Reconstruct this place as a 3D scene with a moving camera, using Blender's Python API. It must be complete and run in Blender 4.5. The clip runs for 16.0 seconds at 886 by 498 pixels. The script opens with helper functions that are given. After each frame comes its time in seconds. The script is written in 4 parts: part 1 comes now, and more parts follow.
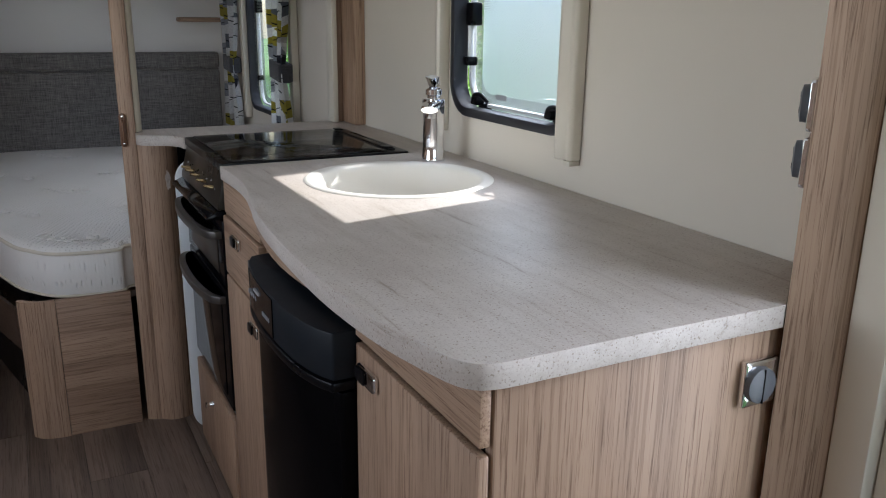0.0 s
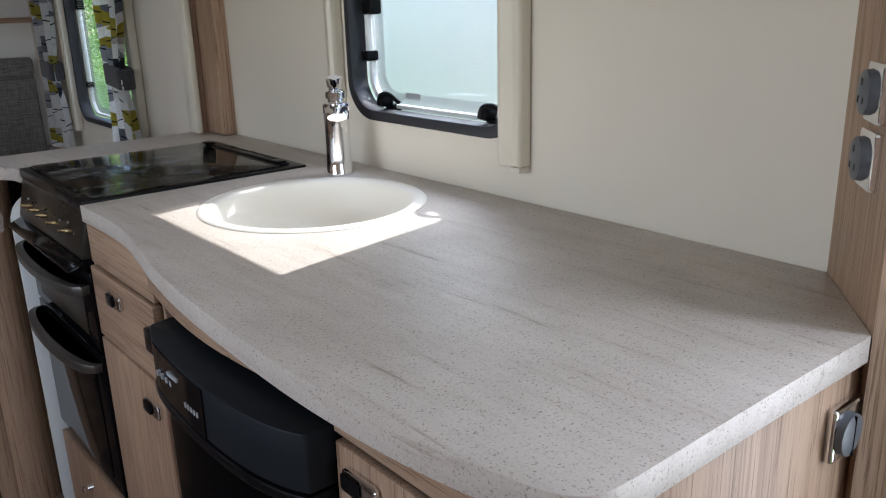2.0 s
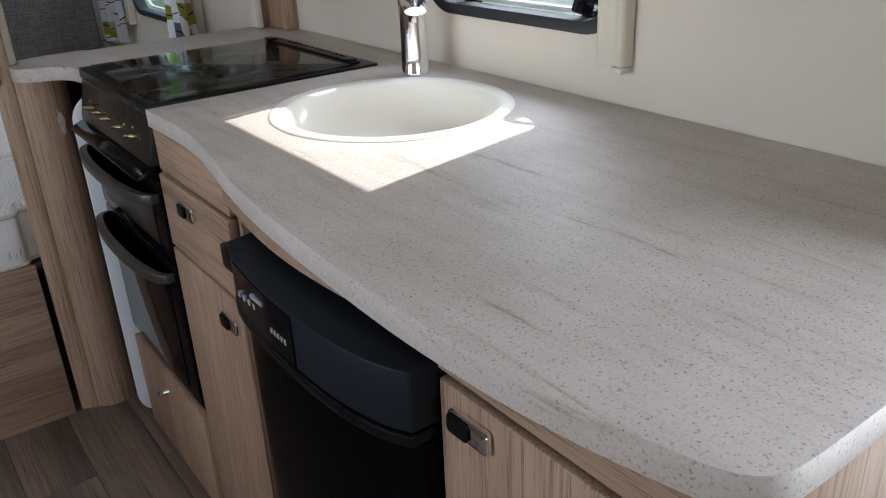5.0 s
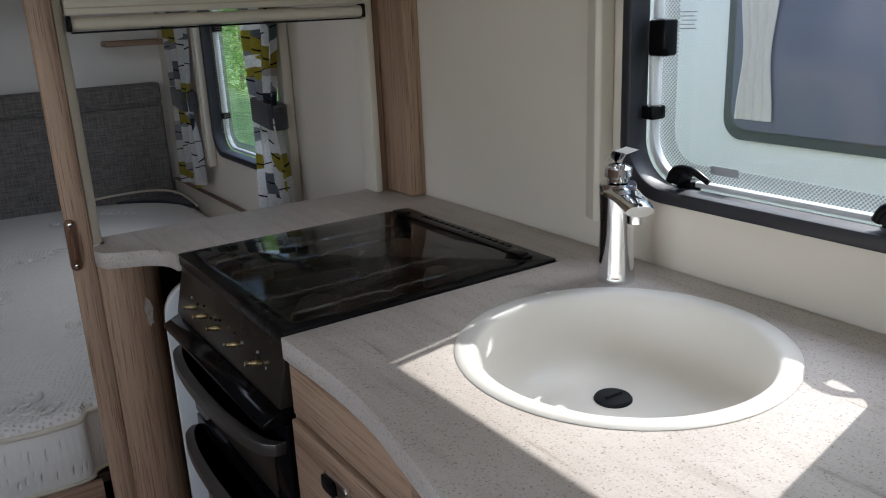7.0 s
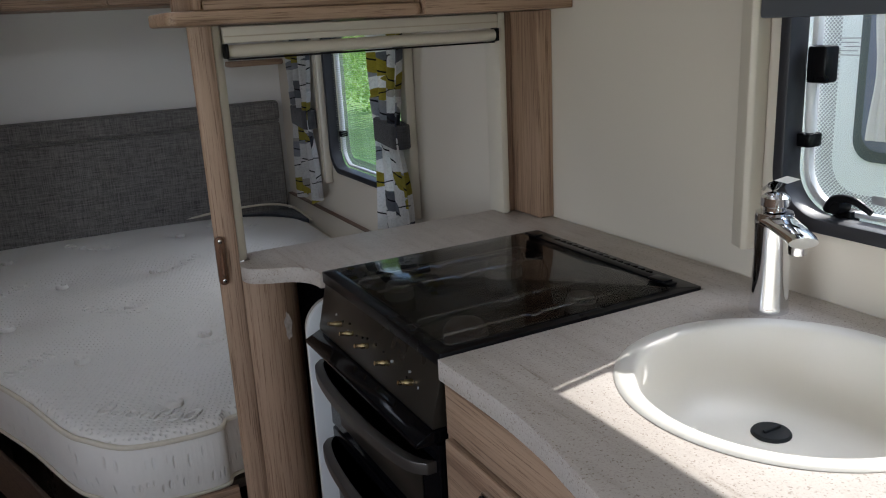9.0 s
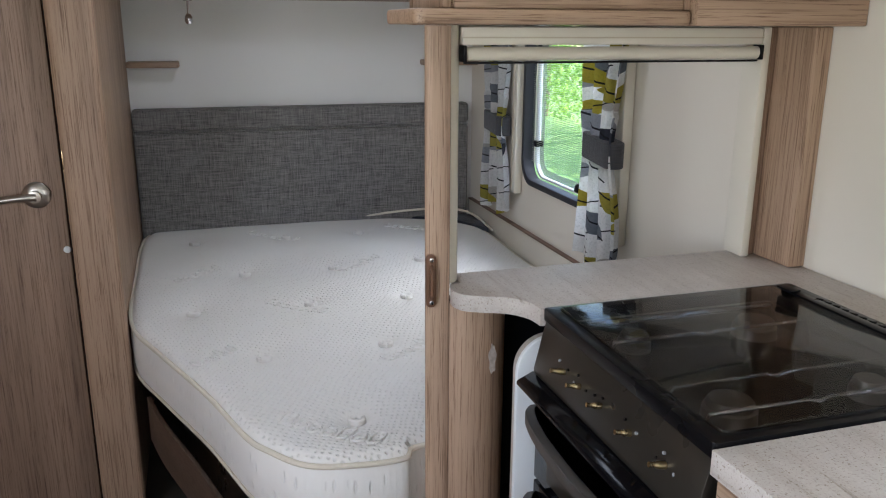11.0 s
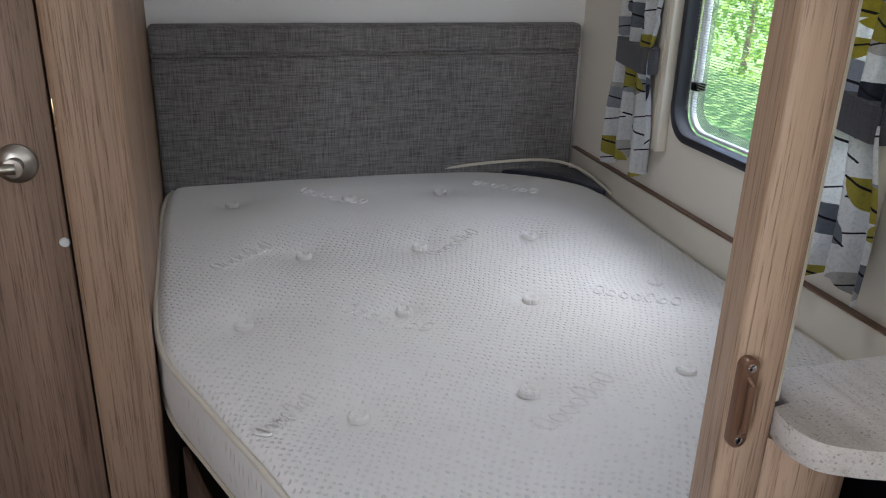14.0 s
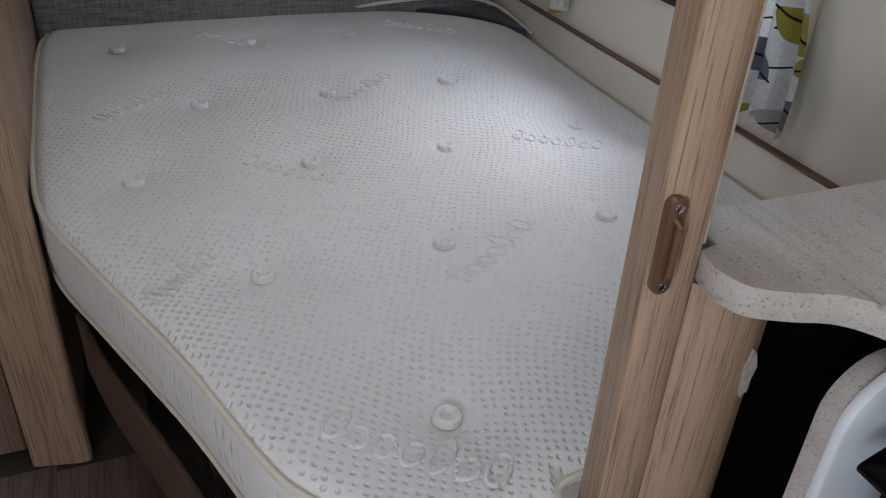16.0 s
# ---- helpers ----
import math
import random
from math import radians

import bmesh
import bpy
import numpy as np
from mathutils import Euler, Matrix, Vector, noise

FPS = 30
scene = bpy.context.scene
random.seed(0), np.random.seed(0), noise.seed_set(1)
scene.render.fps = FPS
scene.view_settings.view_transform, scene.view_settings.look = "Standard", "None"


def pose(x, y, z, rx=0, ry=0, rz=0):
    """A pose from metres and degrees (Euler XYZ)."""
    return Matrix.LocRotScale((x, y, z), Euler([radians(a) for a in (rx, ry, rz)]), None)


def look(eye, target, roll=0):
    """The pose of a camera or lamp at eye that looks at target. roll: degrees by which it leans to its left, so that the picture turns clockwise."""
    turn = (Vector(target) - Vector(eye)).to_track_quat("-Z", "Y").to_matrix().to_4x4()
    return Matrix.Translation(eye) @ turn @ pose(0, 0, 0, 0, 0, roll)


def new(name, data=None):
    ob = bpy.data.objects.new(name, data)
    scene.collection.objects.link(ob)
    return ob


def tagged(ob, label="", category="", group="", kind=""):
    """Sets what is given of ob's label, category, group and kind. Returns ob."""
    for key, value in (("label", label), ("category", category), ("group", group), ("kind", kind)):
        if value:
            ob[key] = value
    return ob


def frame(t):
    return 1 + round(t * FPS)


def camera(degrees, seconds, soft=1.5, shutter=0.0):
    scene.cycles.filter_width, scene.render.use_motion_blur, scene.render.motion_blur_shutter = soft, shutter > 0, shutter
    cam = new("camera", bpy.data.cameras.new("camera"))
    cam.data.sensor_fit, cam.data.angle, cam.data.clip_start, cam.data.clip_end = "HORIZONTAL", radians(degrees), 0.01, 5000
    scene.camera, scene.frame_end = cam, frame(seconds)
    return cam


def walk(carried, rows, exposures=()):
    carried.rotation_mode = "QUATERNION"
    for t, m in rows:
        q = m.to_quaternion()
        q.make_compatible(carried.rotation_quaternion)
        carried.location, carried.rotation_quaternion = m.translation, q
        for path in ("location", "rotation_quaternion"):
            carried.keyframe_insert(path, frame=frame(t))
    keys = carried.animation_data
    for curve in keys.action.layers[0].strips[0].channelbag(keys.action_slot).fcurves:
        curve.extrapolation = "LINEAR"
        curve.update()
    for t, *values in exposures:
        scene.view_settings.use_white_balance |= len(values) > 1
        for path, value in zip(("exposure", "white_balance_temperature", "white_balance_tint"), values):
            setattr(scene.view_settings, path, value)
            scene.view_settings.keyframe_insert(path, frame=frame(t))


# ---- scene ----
cam = camera(57.5, 16.0, soft=1.1)
PATH = [
    (0, (-0.034, -0.002, 1.276), (0.856, 1.702, 0.722), 0.8),
    (0.5, (0.016, 0.174, 1.289), (0.924, 1.87, 0.742), 0.1),
    (1, (-0.002, 0.304, 1.27), (1.04, 1.919, 0.718), -0.5),
    (1.5, (-0.037, 0.345, 1.278), (1.166, 1.838, 0.707), -0.6),
    (2, (-0.046, 0.328, 1.282), (1.167, 1.805, 0.691), -1.6),
    (2.5, (-0.076, 0.314, 1.259), (1.108, 1.76, 0.547), -1.7),
    (3, (-0.093, 0.316, 1.229), (1.033, 1.715, 0.349), -1.6),
    (3.2, (-0.097, 0.318, 1.225), (1.018, 1.713, 0.325), -1.7),
    (5.3, (0.003, 0.505, 1.311), (1.044, 2.022, 0.526), -2.4),
    (5.5, (0.03, 0.549, 1.334), (1.063, 2.103, 0.615), -2.3),
    (6, (0.046, 0.691, 1.347), (1.078, 2.298, 0.754), -1.8),
    (6.5, (0.014, 0.866, 1.356), (1.048, 2.476, 0.773), -2.6),
    (7, (0.002, 0.942, 1.348), (1.056, 2.538, 0.763), -2.5),
    (7.5, (0.005, 0.962, 1.338), (1.087, 2.539, 0.753), -2.2),
    (8, (0.005, 0.957, 1.349), (1.108, 2.52, 0.767), -2.1),
    (8.5, (-0.015, 0.959, 1.358), (1.08, 2.532, 0.783), -2.2),
    (9, (-0.086, 0.983, 1.373), (0.797, 2.693, 0.829), -3.0),
    (9.5, (-0.149, 1.008, 1.379), (0.566, 2.802, 0.859), -2.1),
    (9.7, (-0.164, 1.012, 1.377), (0.517, 2.822, 0.865), -1.6),
    (11.8, (-0.149, 1.5, 1.385), (0.386, 3.346, 0.833), 0.2),
    (12, (-0.158, 1.592, 1.381), (0.373, 3.438, 0.825), 0.0),
    (12.5, (-0.198, 1.787, 1.393), (0.324, 3.629, 0.817), -0.9),
    (13, (-0.2, 1.935, 1.377), (0.32, 3.763, 0.753), 0.4),
    (13.5, (-0.207, 2.002, 1.374), (0.311, 3.817, 0.71), 1.3),
    (14, (-0.242, 1.981, 1.356), (0.292, 3.759, 0.614), 1.7),
    (14.5, (-0.255, 1.958, 1.346), (0.342, 3.674, 0.511), 2.0),
    (15, (-0.262, 1.955, 1.337), (0.389, 3.589, 0.385), 2.0),
    (15.5, (-0.258, 1.977, 1.331), (0.416, 3.574, 0.333), 1.6),
    (16, (-0.192, 2.055, 1.303), (0.478, 3.615, 0.246), 3.2),
]
walk(cam, [(t, look(eye, target, roll)) for t, eye, target, roll in PATH],
     exposures=[(t, e, 5980 if t < 9 else 6080, 12) for t, e in ((0.0, 1.35), (0.8, 1.45), (3.0, 1.6), (5.5, 1.55), (6.5, 1.15), (8.5, 1.0), (9.0, 1.2), (9.5, 1.95), (12.0, 2.35), (12.6, 2.2), (13.5, 2.2), (15.0, 1.95), (16.0, 1.95))])

# ---- world, sun and lights ----
SUN_EL, SUN_AZ = 39.5, 10.5
world = bpy.data.worlds.new("world")
scene.world = world
world.use_nodes = True
wn = world.node_tree
sky = wn.nodes.new("ShaderNodeTexSky")
sky.sky_type, sky.sun_disc = "NISHITA", False
sky.sun_elevation, sky.sun_rotation = radians(SUN_EL), radians(90 - SUN_AZ)
wn.links.new(sky.outputs[0], wn.nodes["Background"].inputs[0])
wn.nodes["Background"].inputs[1].default_value = 0.15

sun = new("sun", bpy.data.lights.new("sun", "SUN"))
sun.data.energy, sun.data.angle, sun.data.color = 3.0, radians(0.6), (1.0, 0.95, 0.86)
_d = Vector((math.cos(radians(SUN_EL)) * math.cos(radians(SUN_AZ)), math.cos(radians(SUN_EL)) * math.sin(radians(SUN_AZ)), math.sin(radians(SUN_EL))))
sun.matrix_world = look(_d * 20, (0, 0, 0))


def daylight_lamp(name, at, towards, w, h, power, color=(0.97, 0.98, 1.0)):
    """An added area lamp that stands in for daylight."""
    la = new(name, bpy.data.lights.new(name, "AREA"))
    la.data.shape, la.data.size, la.data.size_y, la.data.energy, la.data.color = "RECTANGLE", w, h, power, color
    la.matrix_world = look(at, towards)
    return la


# Two added lamps, out of view outside above the windows, boost the sky's light.
daylight_lamp("sky_fill_kitchen", (1.5, 1.6, 1.95), (0.6, 1.6, 0.95), 0.6, 0.5, 4)
daylight_lamp("sky_fill_bed", (2.2, 3.6, 2.45), (0.3, 3.46, 0.6), 2.2, 1.1, 17)
# Added fill from the unseen lounge end behind the camera.
daylight_lamp("fill_lounge_end", (-0.2, -2.42, 1.25), (-0.1, 2, 0.9), 1.7, 0.6, 3.2)
daylight_lamp("daylight_door", (1.06, 0.15, 1.1), (0, 0.15, 0.9), 0.5, 1.5, 5.2)
# Added fill for the kitchen; no window is seen on this side.
daylight_lamp("fill_offside", (-1.22, 1.4, 1.2), (1, 1.6, 0.9), 1.0, 0.5, 3.8)
# Added fill over the bed; its rooflight is unseen.
daylight_lamp("fill_over_bed", (0.1, 3.1, 2.0), (0.1, 3.1, 0), 0.36, 0.36, 0.8)

# ---- materials ----


def material(name):
    m = bpy.data.materials.new(name)
    m.use_nodes = True
    t = m.node_tree
    return m, t, t.nodes["Principled BSDF"]


def node(t, kind, **inputs):
    n = t.nodes.new(kind)
    for k, v in inputs.items():
        n.inputs[k.replace("_", " ")].default_value = v
    return n


def coords(t, scale=(1, 1, 1), rot=(0, 0, 0)):
    tc = t.nodes.new("ShaderNodeTexCoord")
    mp = t.nodes.new("ShaderNodeMapping")
    mp.inputs["Scale"].default_value = scale
    mp.inputs["Rotation"].default_value = rot
    t.links.new(tc.outputs["Object"], mp.inputs[0])
    return mp.outputs[0]


def ramp(t, fac, stops, mode="LINEAR"):
    r = t.nodes.new("ShaderNodeValToRGB")
    r.color_ramp.interpolation = mode
    e = r.color_ramp.elements
    while len(e) < len(stops):
        e.new(0.5)
    for el, (p, c) in zip(e, stops):
        el.position, el.color = p, (*c, 1)
    t.links.new(fac, r.inputs[0])
    return r.outputs[0]


def mix(t, fac, a, b, mode="MIX"):
    m = t.nodes.new("ShaderNodeMix")
    m.data_type, m.blend_type = "RGBA", mode
    for sock, v in ((m.inputs[0], fac), (m.inputs[6], a), (m.inputs[7], b)):
        if isinstance(v, (int, float)):
            sock.default_value = v
        elif isinstance(v, tuple):
            sock.default_value = (*v, 1)
        else:
            t.links.new(v, sock)
    return m.outputs[2]


def bump(t, p, height, strength, distance=0.002):
    b = node(t, "ShaderNodeBump", Strength=strength, Distance=distance)
    t.links.new(height, b.inputs["Height"])
    t.links.new(b.outputs[0], p.inputs["Normal"])


def noise_tex(t, vec, scale, detail=4.0, rough=0.55, distortion=0.0):
    n = node(t, "ShaderNodeTexNoise", Scale=scale, Detail=detail, Roughness=rough, Distortion=distortion)
    t.links.new(vec, n.inputs["Vector"])
    return n.outputs["Fac"]


def wood(name, grain="z", light=(0.42, 0.286, 0.194), dark=(0.245, 0.156, 0.103), rough=0.52, gap=1.0):
    """Ash-effect laminate with grain along one axis."""
    m, t, p = material(name)
    sc = {"z": (1, 1, 0.022), "y": (1, 0.022, 1), "x": (0.022, 1, 1)}[grain]
    oi = t.nodes.new("ShaderNodeObjectInfo")
    base = coords(t, sc)
    add = t.nodes.new("ShaderNodeVectorMath")
    add.operation = "MULTIPLY_ADD"
    t.links.new(oi.outputs["Random"], add.inputs[0])
    add.inputs[1].default_value = (7.3, 3.1, 5.7)
    t.links.new(base, add.inputs[2])
    vec = add.outputs[0]
    broad = noise_tex(t, vec, 7 * gap, 3, 0.5, 0.6)
    rings = node(t, "ShaderNodeTexWave", Scale=9.0 * gap, Distortion=9.0, Detail=4.0)
    rings.bands_direction = "DIAGONAL"
    rings.wave_profile = "SAW"
    rings.inputs["Detail Scale"].default_value = 0.9
    t.links.new(vec, rings.inputs["Vector"])
    fine = noise_tex(t, vec, 330, 4, 0.75)
    lines = noise_tex(t, vec, 140, 3, 0.6)
    c = ramp(t, broad, [(0.28, dark), (0.45, tuple(0.35 * a + 0.65 * b for a, b in zip(dark, light))), (0.64, light)])
    c = mix(t, 0.3, c, ramp(t, rings.outputs["Fac"], [(0.0, (0.6, 0.53, 0.47)), (0.16, (0.95, 0.94, 0.92)), (1.0, (1.03, 1.03, 1.03))]), "MULTIPLY")
    c = mix(t, 0.5, c, ramp(t, lines, [(0.38, (0.5, 0.43, 0.37)), (0.46, (0.96, 0.95, 0.94)), (0.65, (1.05, 1.05, 1.05))]), "MULTIPLY")
    c = mix(t, 0.95, c, ramp(t, fine, [(0.36, (0.45, 0.38, 0.32)), (0.47, (1, 1, 1)), (0.7, (1.08, 1.08, 1.08))]), "MULTIPLY")
    t.links.new(c, p.inputs["Base Color"])
    p.inputs["Roughness"].default_value = rough
    bump(t, p, fine, 0.12, 0.0006)
    return m


def plain(name, color, rough=0.5, metal=0.0, var=0.06, scale=6.0, bumps=0.05, coat=0.0, gloss=0.5):
    """A plain finish with slight unevenness and wear at two scales."""
    m, t, p = material(name)
    v = coords(t)
    a = noise_tex(t, v, scale, 4)
    b = noise_tex(t, v, scale * 30, 2)
    c = mix(t, a, tuple(x * (1 - var) for x in color), tuple(min(1, x * (1 + var)) for x in color))
    t.links.new(c, p.inputs["Base Color"])
    r = ramp(t, a, [(0.3, (rough * 0.85,) * 3), (0.7, (min(1, rough * 1.15),) * 3)])
    t.links.new(r, p.inputs["Roughness"])
    p.inputs["Metallic"].default_value = metal
    p.inputs["Specular IOR Level"].default_value = gloss
    p.inputs["Coat Weight"].default_value = coat
    if bumps:
        bump(t, p, b, bumps, 0.0006)
    return m


def stone_laminate():
    m, t, p = material("stone_laminate")
    v = coords(t)
    streak = coords(t, (15, 1.3, 15), (0, 0, radians(-14)))
    cloud = noise_tex(t, v, 7, 4)
    st = noise_tex(t, streak, 3.2, 7, 0.62, 0.5)
    speck = node(t, "ShaderNodeTexVoronoi", Scale=520.0)
    t.links.new(v, speck.inputs["Vector"])
    grain = noise_tex(t, v, 330, 3, 0.7)
    c = ramp(t, cloud, [(0.3, (0.475, 0.432, 0.394)), (0.7, (0.56, 0.517, 0.478))])
    c = mix(t, 0.85, c, ramp(t, st, [(0.29, (0.56, 0.5, 0.45)), (0.36, (0.9, 0.88, 0.86)), (0.5, (1, 1, 1)), (0.68, (1.06, 1.06, 1.06))]), "MULTIPLY")
    c = mix(t, 1.0, c, ramp(t, grain, [(0.3, (0.62, 0.57, 0.52)), (0.44, (0.97, 0.96, 0.95)), (0.62, (1, 1, 1)), (0.74, (1.12, 1.11, 1.1))]), "MULTIPLY")
    sp = t.nodes.new("ShaderNodeSeparateColor")
    t.links.new(speck.outputs["Color"], sp.inputs[0])
    c = mix(t, 0.8, c, ramp(t, sp.outputs[0], [(0.0, (0.55, 0.5, 0.44)), (0.03, (1, 1, 1))], "CONSTANT"), "MULTIPLY")
    t.links.new(c, p.inputs["Base Color"])
    p.inputs["Roughness"].default_value = 0.48
    bump(t, p, grain, 0.12, 0.0006)
    return m


def woven(name, a, b, scale=1.0):
    """Coarse slub weave."""
    m, t, p = material(name)
    h = noise_tex(t, coords(t, (22, 22, 420)), scale, 4, 0.7)
    v = noise_tex(t, coords(t, (420, 420, 22)), scale, 4, 0.7)
    w = mix(t, 0.5, ramp(t, h, [(0.35, (0, 0, 0)), (0.65, (1, 1, 1))]), ramp(t, v, [(0.35, (0, 0, 0)), (0.65, (1, 1, 1))]))
    c = mix(t, w, a, b)
    t.links.new(c, p.inputs["Base Color"])
    p.inputs["Roughness"].default_value = 0.95
    p.inputs["Sheen Weight"].default_value = 0.2
    bump(t, p, w, 0.5, 0.0015)
    return m


def mattress_fabric():
    m, t, p = material("mattress_knit")
    v = coords(t)
    warp = node(t, "ShaderNodeTexNoise", Scale=2.2, Detail=1.0)
    t.links.new(v, warp.inputs["Vector"])
    wv = t.nodes.new("ShaderNodeVectorMath")
    wv.operation = "MULTIPLY_ADD"
    t.links.new(warp.outputs["Color"], wv.inputs[0])
    wv.inputs[1].default_value = (0.1, 0.1, 0.0)
    t.links.new(coords(t, (1.0, 0.9, 0.25), (0, 0, 0.5)), wv.inputs[2])
    cells = node(t, "ShaderNodeTexVoronoi", Scale=76.0, Randomness=0.3)
    t.links.new(wv.outputs[0], cells.inputs["Vector"])
    pit = ramp(t, cells.outputs["Distance"], [(0.05, (0, 0, 0)), (0.34, (0.88, 0.88, 0.88)), (0.75, (1, 1, 1))], "EASE")
    h2 = mix(t, 0.25, pit, noise_tex(t, v, 34, 3))
    c = mix(t, noise_tex(t, v, 3.0, 5), (0.68, 0.655, 0.61), (0.78, 0.765, 0.73))
    t.links.new(c, p.inputs["Base Color"])
    p.inputs["Roughness"].default_value = 0.9
    bump(t, p, h2, 1.0, 0.0042)
    return m


def op(t, kind, a, b=None):
    """One step of arithmetic."""
    n = t.nodes.new("ShaderNodeMath")
    n.operation = kind
    for sock, v in zip(n.inputs, (a, b)):
        if isinstance(v, (int, float)):
            sock.default_value = v
        elif v is not None:
            t.links.new(v, sock)
    return n.outputs[0]


def leaf_layer(t, turn, scale, stops, base, shift):
    """Lens-shaped leaves with a dark midrib, one to a cell of a loose lattice."""
    vec = coords(t, (0, scale, scale * 1.55), (radians(turn), 0, 0))
    add = t.nodes.new("ShaderNodeVectorMath")
    add.inputs[1].default_value = (0, shift, shift * 1.7)
    t.links.new(vec, add.inputs[0])
    vo = node(t, "ShaderNodeTexVoronoi", Scale=1.0, Randomness=0.35)
    t.links.new(add.outputs[0], vo.inputs["Vector"])
    sub = t.nodes.new("ShaderNodeVectorMath")
    sub.operation = "SUBTRACT"
    t.links.new(add.outputs[0], sub.inputs[0])
    t.links.new(vo.outputs["Position"], sub.inputs[1])
    sep = t.nodes.new("ShaderNodeSeparateXYZ")
    t.links.new(sub.outputs[0], sep.inputs[0])
    u, v = sep.outputs[1], op(t, "ABSOLUTE", sep.outputs[2])
    inside = op(t, "LESS_THAN", op(t, "ADD", v, op(t, "MULTIPLY", op(t, "MULTIPLY", u, u), 1.25)), 0.3)
    rib = op(t, "MULTIPLY", op(t, "LESS_THAN", v, 0.02), op(t, "LESS_THAN", op(t, "ABSOLUTE", u), 0.52))
    sp = t.nodes.new("ShaderNodeSeparateColor")
    t.links.new(vo.outputs["Color"], sp.inputs[0])
    c = mix(t, inside, base, ramp(t, sp.outputs[0], stops, "CONSTANT"))
    return mix(t, rib, c, (0.012, 0.012, 0.016))


def leaf_print():
    """Cotton print of large leaves in grey, navy and mustard on white."""
    m, t, p = material("leaf_print")
    white, grey, slate, navy, mustard = (0.74, 0.74, 0.73), (0.30, 0.31, 0.34), (0.16, 0.175, 0.2), (0.03, 0.034, 0.05), (0.36, 0.31, 0.05)
    c = leaf_layer(t, 24, 7.6, [(0.0, white), (0.25, grey), (0.5, slate), (0.72, (0.45, 0.43, 0.40)), (0.9, mustard)], white, 0.3)
    c = leaf_layer(t, -38, 6.4, [(0.0, mustard), (0.22, slate), (0.42, navy), (0.55, white), (0.72, grey), (0.88, mustard)], c, 0.0)
    hatch = noise_tex(t, coords(t, (1, 1, 1)), 140, 3, 0.8)
    c = mix(t, 0.25, c, ramp(t, hatch, [(0.38, (0.3, 0.3, 0.3)), (0.5, (1, 1, 1))]), "MULTIPLY")
    t.links.new(c, p.inputs["Base Color"])
    p.inputs["Roughness"].default_value = 0.9
    bump(t, p, noise_tex(t, coords(t), 500, 2), 0.2, 0.0005)
    return m


def pane_glass(name, tint=(0.95, 0.97, 0.97), base=0.03):
    """Thin clear sheet: more gloss at a grazing angle, the same from both sides."""
    m, t, p = material(name)
    t.nodes.remove(p)
    lw = node(t, "ShaderNodeLayerWeight", Blend=0.5)
    pw = t.nodes.new("ShaderNodeMath")
    pw.operation = "POWER"
    pw.inputs[1].default_value = 5.0
    t.links.new(lw.outputs["Facing"], pw.inputs[0])
    ma = t.nodes.new("ShaderNodeMath")
    ma.operation = "MULTIPLY_ADD"
    ma.inputs[1].default_value, ma.inputs[2].default_value = 0.5, base
    t.links.new(pw.outputs[0], ma.inputs[0])
    tr = t.nodes.new("ShaderNodeBsdfTransparent")
    tr.inputs[0].default_value = (*tint, 1)
    gl = node(t, "ShaderNodeBsdfGlossy", Roughness=0.02)
    ms = t.nodes.new("ShaderNodeMixShader")
    t.links.new(ma.outputs[0], ms.inputs[0])
    t.links.new(tr.outputs[0], ms.inputs[1])
    t.links.new(gl.outputs[0], ms.inputs[2])
    t.links.new(ms.outputs[0], t.nodes["Material Output"].inputs[0])
    return m


def dotted_border():
    """Printed dot border of an acrylic caravan window."""
    m, t, p = material("window_dot_border")
    ch = node(t, "ShaderNodeTexVoronoi", Scale=230.0, Randomness=0.0)
    t.links.new(coords(t, (0, 1, 1), (radians(45), 0, 0)), ch.inputs["Vector"])
    a = ramp(t, ch.outputs["Distance"], [(0.0, (1, 1, 1)), (0.34, (0, 0, 0))], "CONSTANT")
    t.links.new(a, p.inputs["Alpha"])
    p.inputs["Base Color"].default_value = (0.3, 0.32, 0.34, 1)
    return m


WOOD, WOOD_X, WOOD_Y = wood("ash_upright"), wood("ash_along_x", "x"), wood("ash_along_y", "y")
WOOD_DARK = wood("ash_dim", "y", (0.4, 0.28, 0.2), (0.24, 0.155, 0.11))
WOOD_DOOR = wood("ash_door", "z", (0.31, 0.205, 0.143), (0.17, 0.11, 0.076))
# Dark brown ply, darkened further with the deep shade below the mattress.
WOOD_BASE = wood("shaded_brown_ply", "y", (0.095, 0.06, 0.042), (0.05, 0.032, 0.022))
FLOORWOOD = wood("vinyl_plank", "y", (0.19, 0.14, 0.108), (0.09, 0.066, 0.052), 0.5)
WALL = plain("wall_board", (0.68, 0.628, 0.54), 0.6, var=0.03, scale=2.0, bumps=0.12)
WHITEWALL = plain("head_wall_board", (0.76, 0.75, 0.725), 0.6, var=0.03, scale=2.0, bumps=0.12)
CREAM = plain("cream_plastic", (0.63, 0.585, 0.49), 0.42, var=0.03)
TRIM = plain("beige_trim", (0.5, 0.43, 0.33), 0.45, var=0.04)
STONE = stone_laminate()
SINK = plain("cream_acrylic", (0.74, 0.72, 0.665), 0.36, var=0.015, bumps=0.0, gloss=0.35)
CHROME = plain("chrome", (0.82, 0.83, 0.85), 0.07, 1.0, var=0.01, bumps=0.0)
STEEL = plain("brushed_steel", (0.4, 0.37, 0.33), 0.3, 1.0, var=0.08)
BRASS = plain("brass_spindle", (0.6, 0.47, 0.27), 0.28, 1.0)
BRONZE = plain("bronze_plastic", (0.17, 0.09, 0.055), 0.35, 0.3)
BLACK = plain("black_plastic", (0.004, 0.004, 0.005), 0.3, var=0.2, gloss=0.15)
